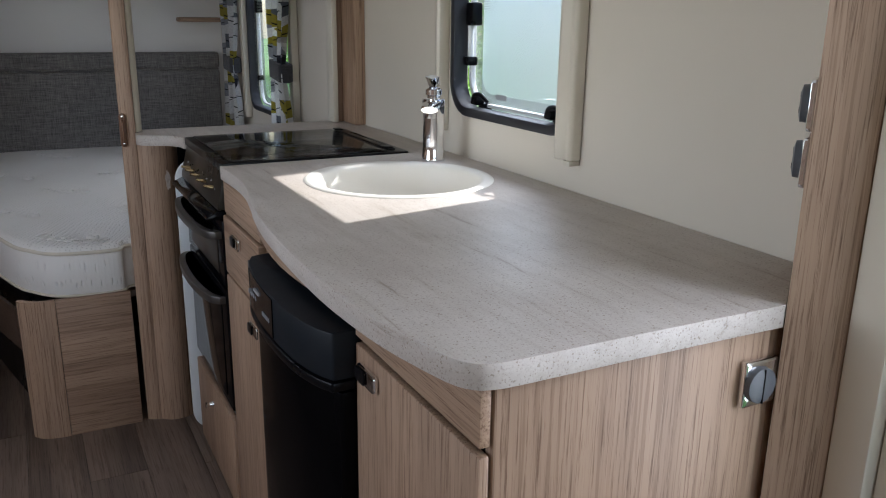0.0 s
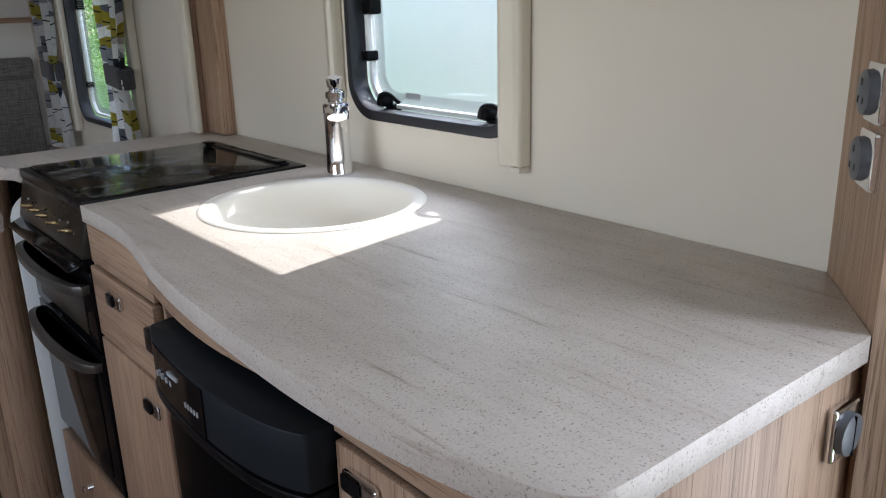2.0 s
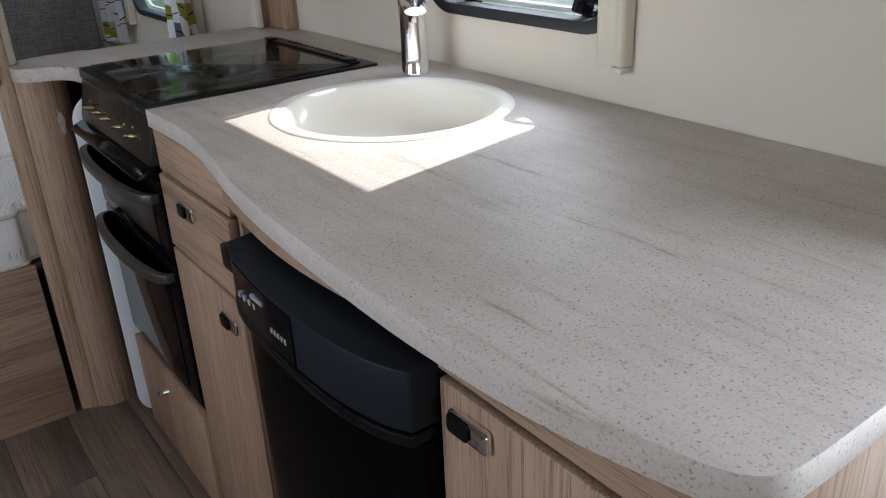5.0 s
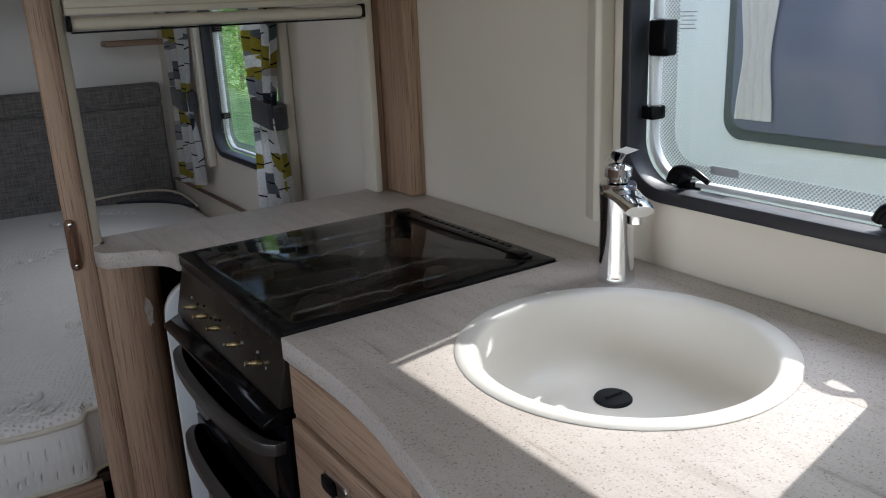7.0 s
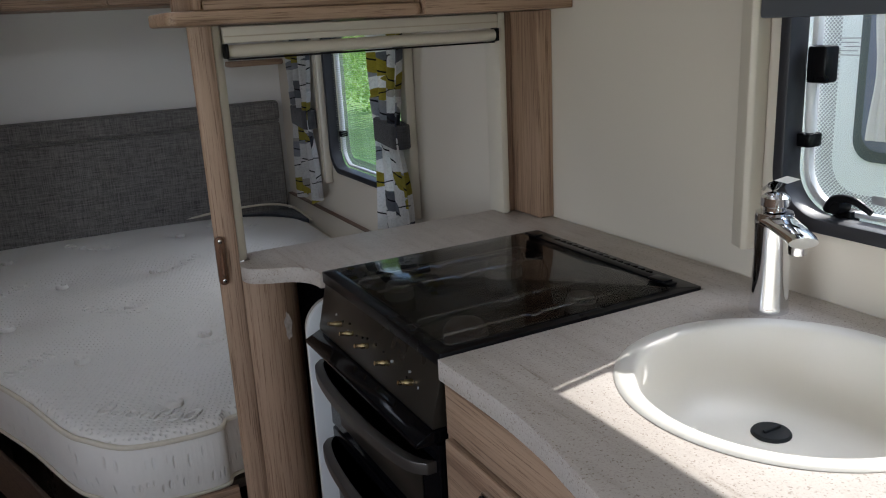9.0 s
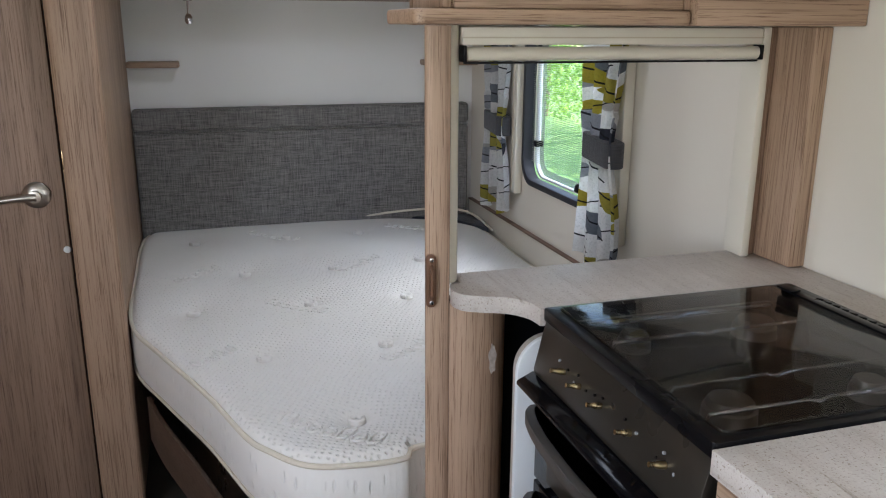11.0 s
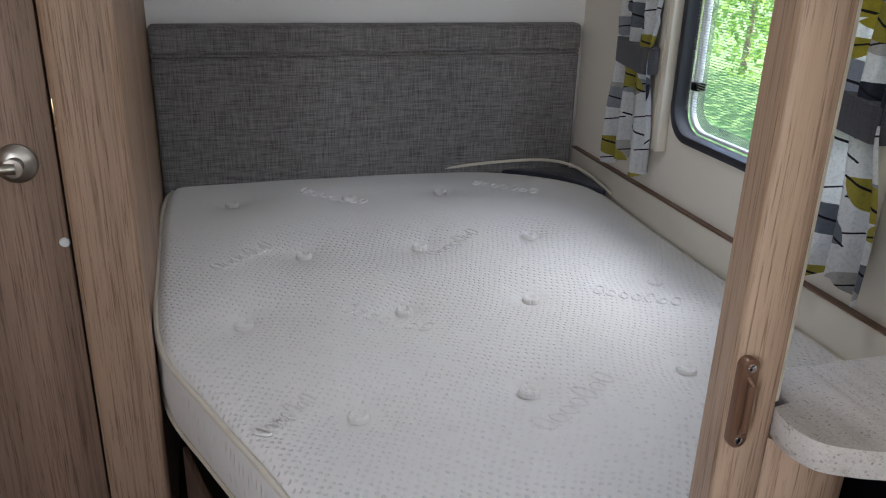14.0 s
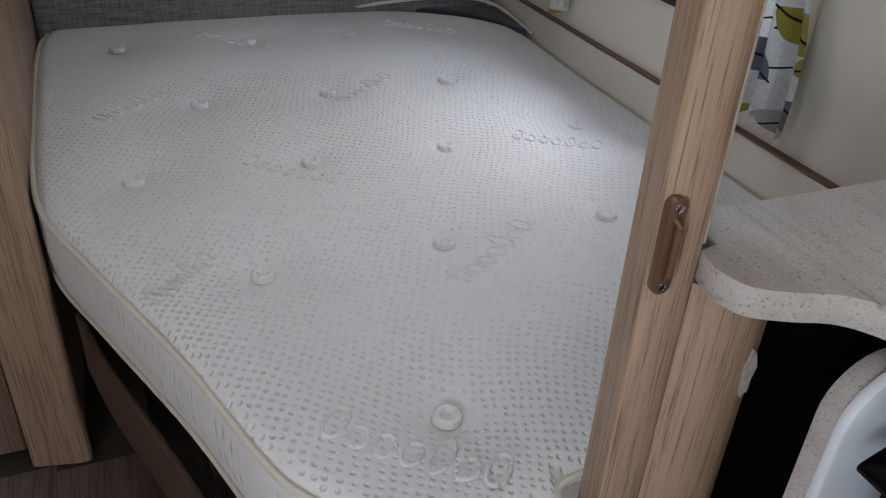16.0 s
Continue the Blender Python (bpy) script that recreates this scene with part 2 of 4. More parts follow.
RUBBER = plain("window_rubber", (0.02, 0.021, 0.027), 0.5, var=0.2)
ENAMEL = plain("black_enamel", (0.003, 0.003, 0.004), 0.1, var=0.1, bumps=0.02, gloss=0.12)
CONTROL = plain("smoked_panel", (0.03, 0.026, 0.021), 0.3, 0.3, var=0.2, gloss=0.3)
FRIDGE = plain("fridge_panel", (0.002, 0.002, 0.0025), 0.22, var=0.2, gloss=0.05)
SLATE = plain("slate_plastic", (0.011, 0.014, 0.018), 0.5, var=0.1, gloss=0.15)
HANDLE = plain("smoked_metal", (0.1, 0.092, 0.085), 0.38, 0.7)
GREY = plain("grey_plastic", (0.09, 0.1, 0.115), 0.4)
WHITE = plain("white_plastic", (0.74, 0.77, 0.78), 0.35, var=0.03)
SHELL = plain("caravan_shell", (0.8, 0.82, 0.83), 0.3, var=0.02, scale=1.0)
FABRIC = woven("headboard_weave", (0.04, 0.038, 0.037), (0.28, 0.265, 0.25), 0.7)
TIE = woven("tieback_weave", (0.02, 0.02, 0.023), (0.06, 0.06, 0.065))
KNIT = mattress_fabric()
PIPING = plain("piping", (0.62, 0.57, 0.47), 0.9, scale=40, var=0.1)
NAVY = woven("mattress_base_cloth", (0.012, 0.014, 0.02), (0.05, 0.055, 0.07))
PRINT = leaf_print()
GLASS = pane_glass("window_acrylic")
HOBGLASS = pane_glass("smoked_lid_glass", (0.62, 0.62, 0.62), 0.035)
DOTS = dotted_border()
SCREEN = plain("fly_screen", (0.5, 0.55, 0.45), 0.7)
MARK = plain("printed_mark", (0.3, 0.31, 0.33), 0.5)

# ---- builders ----


def obj(name, bm, mat, parent=None, smooth=False):
    me = bpy.data.meshes.new(name)
    bmesh.ops.recalc_face_normals(bm, faces=bm.faces[:])
    bm.to_mesh(me)
    bm.free()
    me.materials.append(mat)
    if smooth:
        for f in me.polygons:
            f.use_smooth = True
        me.set_sharp_from_angle(angle=radians(38))
    o = new(name, me)
    if parent:
        o.parent = parent
        o.matrix_parent_inverse = Matrix.Translation(-Vector(parent.location))
    return o


def root(name, at, label, category, group="", kind=""):
    e = new(name)
    e.location, e.empty_display_size = at, 0.05
    return tagged(e, label, category, group, kind)


def bevel_all(bm, b, seg=2, deg=30):
    if b > 0:
        es = [e for e in bm.edges if len(e.link_faces) == 2 and e.calc_face_angle(0) > radians(deg)]
        bmesh.ops.bevel(bm, geom=es, offset=b, segments=seg, profile=0.5, affect="EDGES", clamp_overlap=True)


def box(name, lo, hi, mat, parent=None, b=0.003, seg=2):
    bm = bmesh.new()
    bmesh.ops.create_cube(bm, size=1)
    for v in bm.verts:
        v.co = Vector([lo[i] + (v.co[i] + 0.5) * (hi[i] - lo[i]) for i in range(3)])
    bevel_all(bm, b, seg)
    return obj(name, bm, mat, parent, b > 0)


def boxes(name, spans, mat, parent=None):
    """Several butted blocks in one mesh."""
    bm = bmesh.new()
    for lo, hi in spans:
        r = bmesh.ops.create_cube(bm, size=1)
        for v in r["verts"]:
            v.co = Vector([lo[i] + (v.co[i] + 0.5) * (hi[i] - lo[i]) for i in range(3)])
    return obj(name, bm, mat, parent)


def place(axis, u, v, w):
    return {"z": (u, v, w), "x": (w, u, v), "y": (u, w, v)}[axis]


def plate(name, outer, a, b, mat, parent=None, axis="z", holes=(), bev=0.0, seg=2, deg=40):
    """An outline, with holes if any, drawn out from a to b along an axis. Plane coordinates: (x, y), (y, z) or (x, z)."""
    bm = bmesh.new()
    edges = []
    for loop in (outer, *holes):
        vs = [bm.verts.new(place(axis, u, v, a)) for u, v in loop]
        edges += [bm.edges.new((vs[i], vs[(i + 1) % len(vs)])) for i in range(len(vs))]
    if holes:
        bmesh.ops.triangle_fill(bm, use_beauty=True, use_dissolve=False, edges=edges)
    else:
        bm.faces.new(vs)
    r = bmesh.ops.extrude_face_region(bm, geom=bm.faces[:])
    off = Vector(place(axis, 0, 0, b - a))
    for v in [g for g in r["geom"] if isinstance(g, bmesh.types.BMVert)]:
        v.co += off
    bmesh.ops.recalc_face_normals(bm, faces=bm.faces[:])
    bevel_all(bm, bev, seg, deg)
    return obj(name, bm, mat, parent, True)


def lathe(name, profile, at, mat, parent=None, axis=(0, 0, 1), n=40):
    """Turned shape: profile of (radius, height)."""
    bm = bmesh.new()
    rot = Vector((0, 0, 1)).rotation_difference(Vector(axis)).to_matrix()
    rings = []
    for r, h in profile:
        rings.append([bm.verts.new(Vector(at) + rot @ Vector((max(r, 1e-5) * math.cos(2 * math.pi * k / n), max(r, 1e-5) * math.sin(2 * math.pi * k / n), h))) for k in range(n)])
    for p, q in zip(rings, rings[1:]):
        for k in range(n):
            bm.faces.new((p[k], p[(k + 1) % n], q[(k + 1) % n], q[k]))
    bmesh.ops.remove_doubles(bm, verts=bm.verts[:], dist=5e-5)
    return obj(name, bm, mat, parent, True)


def tube(name, pts, r, mat, parent=None, n=10, closed=False, flat=1.0):
    """A round bar along points."""
    bm = bmesh.new()
    pts = [Vector(p) for p in pts]
    rings, up = [], Vector((0, 0, 1))
    m = len(pts)
    for i, p in enumerate(pts):
        d = (pts[(i + 1) % m] - pts[i - 1]) if closed else (pts[min(i + 1, m - 1)] - pts[max(i - 1, 0)])
        d.normalize()
        a = d.cross(up if abs(d.z) < 0.95 else Vector((1, 0, 0))).normalized()
        b = a.cross(d).normalized()
        rr = r(i / max(1, m - 1)) if callable(r) else r
        rings.append([bm.verts.new(p + a * rr * math.cos(2 * math.pi * k / n) + b * rr * flat * math.sin(2 * math.pi * k / n)) for k in range(n)])
    pairs = list(zip(rings, rings[1:])) + ([(rings[-1], rings[0])] if closed else [])
    for p, q in pairs:
        for k in range(n):
            bm.faces.new((p[k], p[(k + 1) % n], q[(k + 1) % n], q[k]))
    if not closed:
        bm.faces.new(rings[0])
        bm.faces.new(rings[-1])
    return obj(name, bm, mat, parent, True)


def curve(pts, n=6, closed=False):
    """Catmull-Rom through points in the plane or in space."""
    P = [np.array(p, float) for p in pts]
    out, m = [], len(P)
    for i in range(m if closed else m - 1):
        if closed:
            a, b, c, d = P[i - 1], P[i], P[(i + 1) % m], P[(i + 2) % m]
        else:
            a, b, c, d = P[max(i - 1, 0)], P[i], P[i + 1], P[min(i + 2, m - 1)]
        for k in range(n):
            s = k / n
            out.append(tuple(0.5 * (2 * b + (c - a) * s + (2 * a - 5 * b + 4 * c - d) * s * s + (3 * b - a - 3 * c + d) * s ** 3)))
    if not closed:
        out.append(tuple(P[-1]))
    return out


def rounded(u0, u1, v0, v1, r, n=8):
    """A rectangle with round corners, as an outline."""
    out = []
    for cu, cv, a in ((u1 - r, v1 - r, 0), (u0 + r, v1 - r, 90), (u0 + r, v0 + r, 180), (u1 - r, v0 + r, 270)):
        out += [(cu + r * math.cos(radians(a + 90 * k / n)), cv + r * math.sin(radians(a + 90 * k / n))) for k in range(n + 1)]
    return out


def circle(cu, cv, r, n=64):
    return [(cu + r * math.cos(2 * math.pi * k / n), cv + r * math.sin(2 * math.pi * k / n)) for k in range(n)]


# ---- the shell of the caravan ----
TOP = 0.934
KW, BW = 0.957, 0.954
HEAD = 4.45


def setting(o, label, category):
    return tagged(o, label, category, kind="structure")


# kitchen window opening and bed window opening in the side wall
KY0, KY1, KZ0, KZ1 = 1.335, 1.83, 1.056, 1.50
BY0, BY1, BZ0, BZ1 = 3.17, 3.843, 0.864, 1.45
setting(boxes("wall_kitchen", [((KW, 0.56, 0), (KW + 0.03, KY0, 1.95)), ((KW, KY1, 0), (KW + 0.03, 2.575, 1.95)), ((KW, KY0, 0), (KW + 0.03, KY1, KZ0)),
                               ((KW, KY0, KZ1), (KW + 0.03, KY1, 1.95)), ((KW, -0.3, 1.85), (KW + 0.03, 0.56, 1.95)), ((KW, -2.5, 0), (KW + 0.03, -0.3, 1.95))], WALL),
        "cream textured wall board beside the kitchen", "wall")
setting(boxes("wall_bedside", [((BW, 2.575, 0), (KW + 0.03, BY0, 1.95)), ((BW, BY1, 0), (KW + 0.03, HEAD, 1.95)), ((BW, BY0, 0), (KW + 0.03, BY1, BZ0)), ((BW, BY0, BZ1), (KW + 0.03, BY1, 1.95))], WALL),
        "cream textured wall board beside the bed", "wall")
setting(box("wall_head", (-1.25, HEAD, 0), (KW + 0.03, HEAD + 0.03, 1.95), WHITEWALL, b=0), "off-white wall board above the headboard", "wall")
# Unseen wall, dark wood to cut reflections in the black appliances; opening added.
setting(boxes("wall_offside", [((-1.25, -2.5, 0), (-1.22, 0.9, 1.95)), ((-1.25, 1.9, 0), (-1.22, HEAD, 1.95)), ((-1.25, 0.9, 0), (-1.22, 1.9, 0.95)), ((-1.25, 0.9, 1.45), (-1.22, 1.9, 1.95))], WOOD_DARK),
        "unseen wood-effect wall board with an added window opening", "wall")
# Unseen end wall; its wide opening is added for the fill lamp.
setting(boxes("wall_lounge", [((-1.25, -2.53, 0), (KW + 0.03, -2.5, 0.9)), ((-1.25, -2.53, 1.6), (KW + 0.03, -2.5, 1.95)), ((-1.25, -2.53, 0.9), (-1.05, -2.5, 1.6)), ((0.75, -2.53, 0.9), (KW + 0.03, -2.5, 1.6))], WALL),
        "unseen cream lounge end wall with an added wide window opening", "wall")
# Unseen ceiling; the rooflight opening is added for the bed fill lamp.
setting(boxes("ceiling", [((-1.25, -2.53, 1.95), (KW + 0.03, 2.9, 1.98)), ((-1.25, 3.3, 1.95), (KW + 0.03, HEAD + 0.03, 1.98)), ((-1.25, 2.9, 1.95), (-0.1, 3.3, 1.98)), ((0.3, 2.9, 1.95), (KW + 0.03, 3.3, 1.98))], WHITEWALL),
        "plain off-white ceiling with an added rooflight opening", "ceiling")
floor = setting(box("floor", (-1.25, -2.53, -0.03), (KW + 0.03, HEAD + 0.03, -0.004), plain("floor_base", (0.05, 0.04, 0.03), 0.7), b=0), "dark wood-effect vinyl plank floor", "floor")
setting(box("ledge_trim", (BW - 0.018, 2.58, 0), (BW - 0.002, HEAD - 0.03, 0.672), CREAM, b=0.006), "cream ledge panel between mattress and wall", "trim")


# A dark brown strip draws the thin shadow line along the ledge's top.
setting(box("ledge_shadow_line", (BW - 0.0195, 2.58, 0.673), (BW - 0.001, HEAD - 0.03, 0.677), BRONZE, b=0), "thin dark strip drawn as the shadow line above the bed ledge", "trim")


# ---- kitchen ----
FRONT = curve([(0.79, 0.645), (0.6, 0.648), (0.45, 0.648), (0.40, 0.648), (0.369, 0.6505), (0.349, 0.66), (0.336, 0.68), (0.325, 0.72), (0.311, 0.79), (0.302, 0.87), (0.297, 0.98), (0.299, 1.10), (0.305, 1.23),
               (0.315, 1.35), (0.331, 1.467), (0.341, 1.52), (0.351, 1.58), (0.361, 1.645), (0.366, 1.74), (0.363, 1.885)], 5)
SMALL = curve([(0.366, 2.362), (0.36, 2.40), (0.335, 2.432), (0.295, 2.45), (0.266, 2.468), (0.256, 2.493), (0.257, 2.515)], 6)
outline = [(KW - 0.003, 0.773), (0.95, 0.768), (0.81, 0.66)] + FRONT + [(0.852, 1.887), (0.852, 2.36)] + SMALL + [(0.2618, 2.53), (0.283, 2.534), (0.283, 2.59), (KW - 0.003, 2.59)]
SX, SY = 0.685, 1.586
worktop = plate("worktop", outline, TOP - 0.03, TOP, STONE, holes=[circle(SX, SY, 0.19)], bev=0.0035)
tagged(worktop, "grey-beige speckled stone-effect laminate worktop with curved front", "worktop")


def sink():
    s = root("sink", (SX, SY, TOP - 0.13), "round cream acrylic sink set in the worktop", "sink")
    lathe("bowl", [(0.0, -0.112), (0.10, -0.11), (0.135, -0.1), (0.158, -0.08), (0.17, -0.05), (0.176, -0.015), (0.179, -0.004), (0.182, 0.001), (0.187, 0.003), (0.199, 0.0035), (0.204, 0.0028), (0.207, 0.0006), (0.186, 0.0006), (0.182, -0.05), (0.165, -0.095), (0.10, -0.12), (0.0, -0.122)],
          (SX, SY, TOP), SINK, s, n=96)
    lathe("waste", [(0.0, 0.004), (0.02, 0.004), (0.024, 0.003), (0.026, 0.0), (0.026, -0.003)], (SX + 0.045, SY + 0.056, TOP - 0.109), SLATE, s)
    box("grip", (SX + 0.03, SY + 0.053, TOP - 0.106), (SX + 0.06, SY + 0.058, TOP - 0.101), SLATE, s, 0.001)


def tap():
    x, y = 0.858, 1.765
    s = root("mixer_tap", (x, y, TOP), "polished chrome single-lever mixer tap behind the sink", "tap")
    lathe("body", [(0.0, 0), (0.0285, 0), (0.029, 0.003), (0.0275, 0.008), (0.026, 0.04), (0.0255, 0.09), (0.0268, 0.13), (0.0275, 0.146), (0.026, 0.15), (0.0, 0.151)], (x, y, TOP), CHROME, s)
    d = Vector((-0.52, -0.85, 0)).normalized()
    b = Vector((x, y, TOP + 0.138))
    tube("spout", [b - d * 0.01, b + d * 0.03 + Vector((0, 0, 0.003)), b + d * 0.07 + Vector((0, 0, 0.002)), b + d * 0.105, b + d * 0.117 - Vector((0, 0, 0.003))], lambda k: 0.0255 - 0.006 * k, CHROME, s, 20, flat=0.42)
    lathe("aerator", [(0.0, 0), (0.012, 0), (0.013, 0.012), (0.013, 0.02), (0.0, 0.02)], b + d * 0.098 - Vector((0, 0, 0.023)), CHROME, s, n=20)
    lathe("collar", [(0.0, 0.0), (0.016, 0.0), (0.016, 0.006), (0.02, 0.008), (0.02, 0.02), (0.012, 0.026), (0.0, 0.027)], (x, y, TOP + 0.152), CHROME, s)
    c = Vector((x, y, TOP + 0.186))
    tube("lever", [c - d * 0.022 - Vector((0, 0, 0.008)), c - d * 0.005, c + d * 0.022 + Vector((0, 0, 0.012)), c + d * 0.043 + Vector((0, 0, 0.019))], lambda k: 0.014 + 0.004 * k, CHROME, s, 4, flat=0.3)


sink()
tap()


def push_latch(parent, x, y, z, turn=False):
    """Oblong chrome catch with a dark button."""
    w, h = 0.031, 0.0135
    plate("latch_plate", rounded(y - w, y + w, z - h, z + h, 0.006), x - 0.009, x, CHROME, parent, "x", bev=0.003)
    plate("latch_button", rounded(y - w * 0.15, y + w * 0.92, z - h * 0.8, z + h * 0.8, 0.005), x - 0.013, x - 0.009, BLACK, parent, "x", bev=0.003)


def kitchen_unit():
    u = root("kitchen_unit", (0.65, 1.3, 0), "ash-effect kitchen base unit under the worktop", "cabinet")
    box("end_panel", (0.3745, 0.657, 0.0), (0.816, 0.675, TOP - 0.031), WOOD, u, 0.002)
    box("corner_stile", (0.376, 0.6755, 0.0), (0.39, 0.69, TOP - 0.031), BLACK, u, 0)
    box("divider", (0.376, 1.005, 0), (0.935, 1.016, 0.9), WOOD_DARK, u, 0.001)
    box("divider", (0.376, 1.545, 0), (0.47, 1.557, 0.9), WOOD_DARK, u, 0.001)
    box("divider", (0.37, 1.866, 0), (0.935, 1.88, 0.9), WOOD_DARK, u, 0.001)
    box("back_panel", (0.935, 0.66, 0), (0.95, 2.57, 0.9), WOOD_DARK, u, 0)
    box("plinth", (0.385, 0.66, 0), (0.4, 2.36, 0.06), BLACK, u, 0)
    inner = [(0.3595 - 0.027 * math.sin(math.pi * k / 20), 1.0185 + 0.543 * k / 20) for k in range(21)]
    plate("apron", inner + [(0.39, inner[-1][1]), (0.39, inner[0][1])], 0.858, TOP - 0.031, WOOD_Y, u)
    box("rail", (0.358, 0.659, 0.8325), (0.3715, 1.018, TOP - 0.031), WOOD_Y, u, 0.0015)
    box("rail", (0.3655, 1.562, 0.8275), (0.379, 1.874, TOP - 0.031), WOOD_Y, u, 0.0015)
    box("door", (0.3575, 0.659, 0.03), (0.3715, 1.017, 0.822), WOOD, u, 0.003)
    push_latch(u, 0.3575, 0.962, 0.789)
    box("drawer_front", (0.3605, 1.562, 0.682), (0.3785, 1.873, 0.821), WOOD_Y, u, 0.003)
    push_latch(u, 0.3605, 1.735, 0.787)
    box("door", (0.3605, 1.562, 0.03), (0.3785, 1.873, 0.676), WOOD, u, 0.003)
    push_latch(u, 0.3605, 1.612, 0.625)


kitchen_unit()


def fridge():
    f = root("fridge", (0.6, 1.26, 0), "black compact fridge with slate control panel under the worktop", "fridge")
    box("cabinet", (0.36, 1.02, 0.06), (0.9, 1.54, 0.795), FRIDGE, f, 0.003)
    bow = [(0.325, 1.022), (0.308, 1.06), (0.294, 1.13), (0.29, 1.23), (0.294, 1.33), (0.304, 1.41), (0.32, 1.456)]
    c = curve(bow, 5)
    plate("door", [(x + 0.012, y) for x, y in c] + [(0.37, 1.47), (0.37, 1.022)], 0.07, 0.742, FRIDGE, f, bev=0.004)
    plate("door_lip", [(x - 0.002, y) for x, y in c] + [(0.36, 1.465), (0.36, 1.022)], 0.744, 0.76, BLACK, f, bev=0.004)
    plate("control_panel", c + [(0.38, 1.47), (0.38, 1.022)], 0.763, 0.838, SLATE, f, bev=0.003)
    hi = [(x - 0.0022, y) for x, y in c if 1.19 < y < 1.41]
    plate("display", hi + [(x + 0.002, y) for x, y in hi[::-1]], 0.767, 0.834, ENAMEL, f)
    box("switch_tab", (0.325, 1.458, 0.777), (0.358, 1.51, 0.815), BLACK, f, 0.003)
    for k in range(4):
        box("symbol", (0.2905, 1.362 - k * 0.015, 0.797), (0.2985, 1.368 - k * 0.015, 0.8045), MARK, f, 0)
    for k in range(5):
        box("level_bar", (0.2868, 1.262 - k * 0.009, 0.789), (0.2902, 1.2665 - k * 0.009, 0.796), MARK, f, 0)
    box("brand_bar", (0.2868, 1.285, 0.816), (0.294, 1.318, 0.821), MARK, f, 0)


fridge()


def cooker():
    k = root("cooker", (0.6, 2.12, 0), "black built-in gas cooker with smoked glass lid, grill and oven", "cooker")
    y0, y1 = 1.889, 2.357
    box("carcass", (0.385, y0, 0.3), (0.85, y1, 0.875), ENAMEL, k, 0)
    box("burner_tray", (0.39, y0 + 0.012, 0.876), (0.845, y1 - 0.012, 0.9), ENAMEL, k, 0.002)
    plate("hob_rim", rounded(0.368, 0.8505, y0, y1, 0.006, 3), 0.918, TOP + 0.004, BLACK, k, holes=[rounded(0.395, 0.79, y0 + 0.022, y1 - 0.022, 0.012, 4)], bev=0.002)
    p = plate("lid_glass", rounded(0.388, 0.80, y0 + 0.015, y1 - 0.015, 0.01, 4), TOP + 0.0045, TOP + 0.0085, HOBGLASS, k, bev=0.001)
    p.visible_shadow = False
    box("hinge_rail", (0.806, y0 + 0.03, TOP + 0.0045), (0.825, y1 - 0.03, TOP + 0.009), BLACK, k, 0.002)
    for j in range(15):
        box("vent_tooth", (0.829, y0 + 0.10 + j * 0.019, TOP + 0.0045), (0.836, y0 + 0.111 + j * 0.019, TOP + 0.008), BLACK, k, 0.001)
    for yy in (y0 + 0.055, y1 - 0.045):
        box("hinge_block", (0.80, yy - 0.018, TOP + 0.009), (0.822, yy + 0.018, TOP + 0.013), BLACK, k, 0.004)
    for bx, by, r in ((0.47, 2.0, 0.03), (0.47, 2.24, 0.022), (0.69, 2.0, 0.022), (0.69, 2.24, 0.03)):
        lathe("burner", [(0, 0.028), (r * 0.9, 0.028), (r, 0.024), (r, 0.018), (r * 1.15, 0.016), (r * 1.2, 0.0), (0, 0)], (bx, by, 0.9), STEEL, k, n=32)
    for by in (1.965, 2.045, 2.205, 2.285):
        tube("pan_rest", [(0.40, by, 0.902), (0.415, by, 0.93), (0.56, by, 0.93), (0.575, by, 0.925), (0.59, by, 0.93), (0.755, by, 0.93), (0.77, by, 0.902)], 0.0028, CHROME, k, 8)
    plate("control_panel", [(0.372, 0.916), (0.353, 0.835), (0.353, 0.826), (0.395, 0.826), (0.395, 0.916)], y0 + 0.004, y1 - 0.002, CONTROL, k, "y", bev=0.003)
    plate("control_lip", [(0.354, 0.825), (0.326, 0.812), (0.326, 0.804), (0.395, 0.804), (0.395, 0.825)], y0 + 0.004, y1 + 0.006, ENAMEL, k, "y", bev=0.003)
    for j, yy in enumerate((1.968, 2.052, 2.134, 2.2, 2.255)):
        at = Vector((0.363, yy, 0.868))
        lathe("spindle", [(0, 0), (0.0048, 0), (0.0048, 0.014), (0.0034, 0.016), (0.0034, 0.026), (0, 0.026)], at, BRASS, k, (-1, 0, 0.22), 14)
        for a in range(4):
            ang = a * 1.6 + j
            q = at + Vector((-0.0005 - 0.0035 * math.sin(ang), 0.02 * math.cos(ang), 0.018 * math.sin(ang)))
            lathe("control_mark", [(0, 0), (0.0022, 0), (0.0022, 0.003), (0, 0.003)], q, MARK if a % 3 else BLACK, k, (-1, 0, 0.22), 8)
    for nm, z0, z1, hz in (("grill_door", 0.632, 0.80, 0.765), ("oven_door", 0.30, 0.626, 0.6)):
        box(nm, (0.36, y0 + 0.004, z0), (0.385, y1 - 0.003, z1), ENAMEL, k, 0.003)
        box("door_glass", (0.3575, y0 + 0.06, z0 + 0.022), (0.3598, y1 - 0.06, z1 - 0.055), CONTROL if nm == "grill_door" else ENAMEL, k, 0.001)
        hp = curve([(0.345, y0 + 0.012, hz - 0.012), (0.325, y0 + 0.04, hz - 0.002), (0.311, y0 + 0.12, hz + 0.004), (0.306, 2.12, hz + 0.006), (0.311, y1 - 0.12, hz + 0.004), (0.325, y1 - 0.04, hz - 0.002), (0.345, y1 - 0.012, hz - 0.012)], 5)
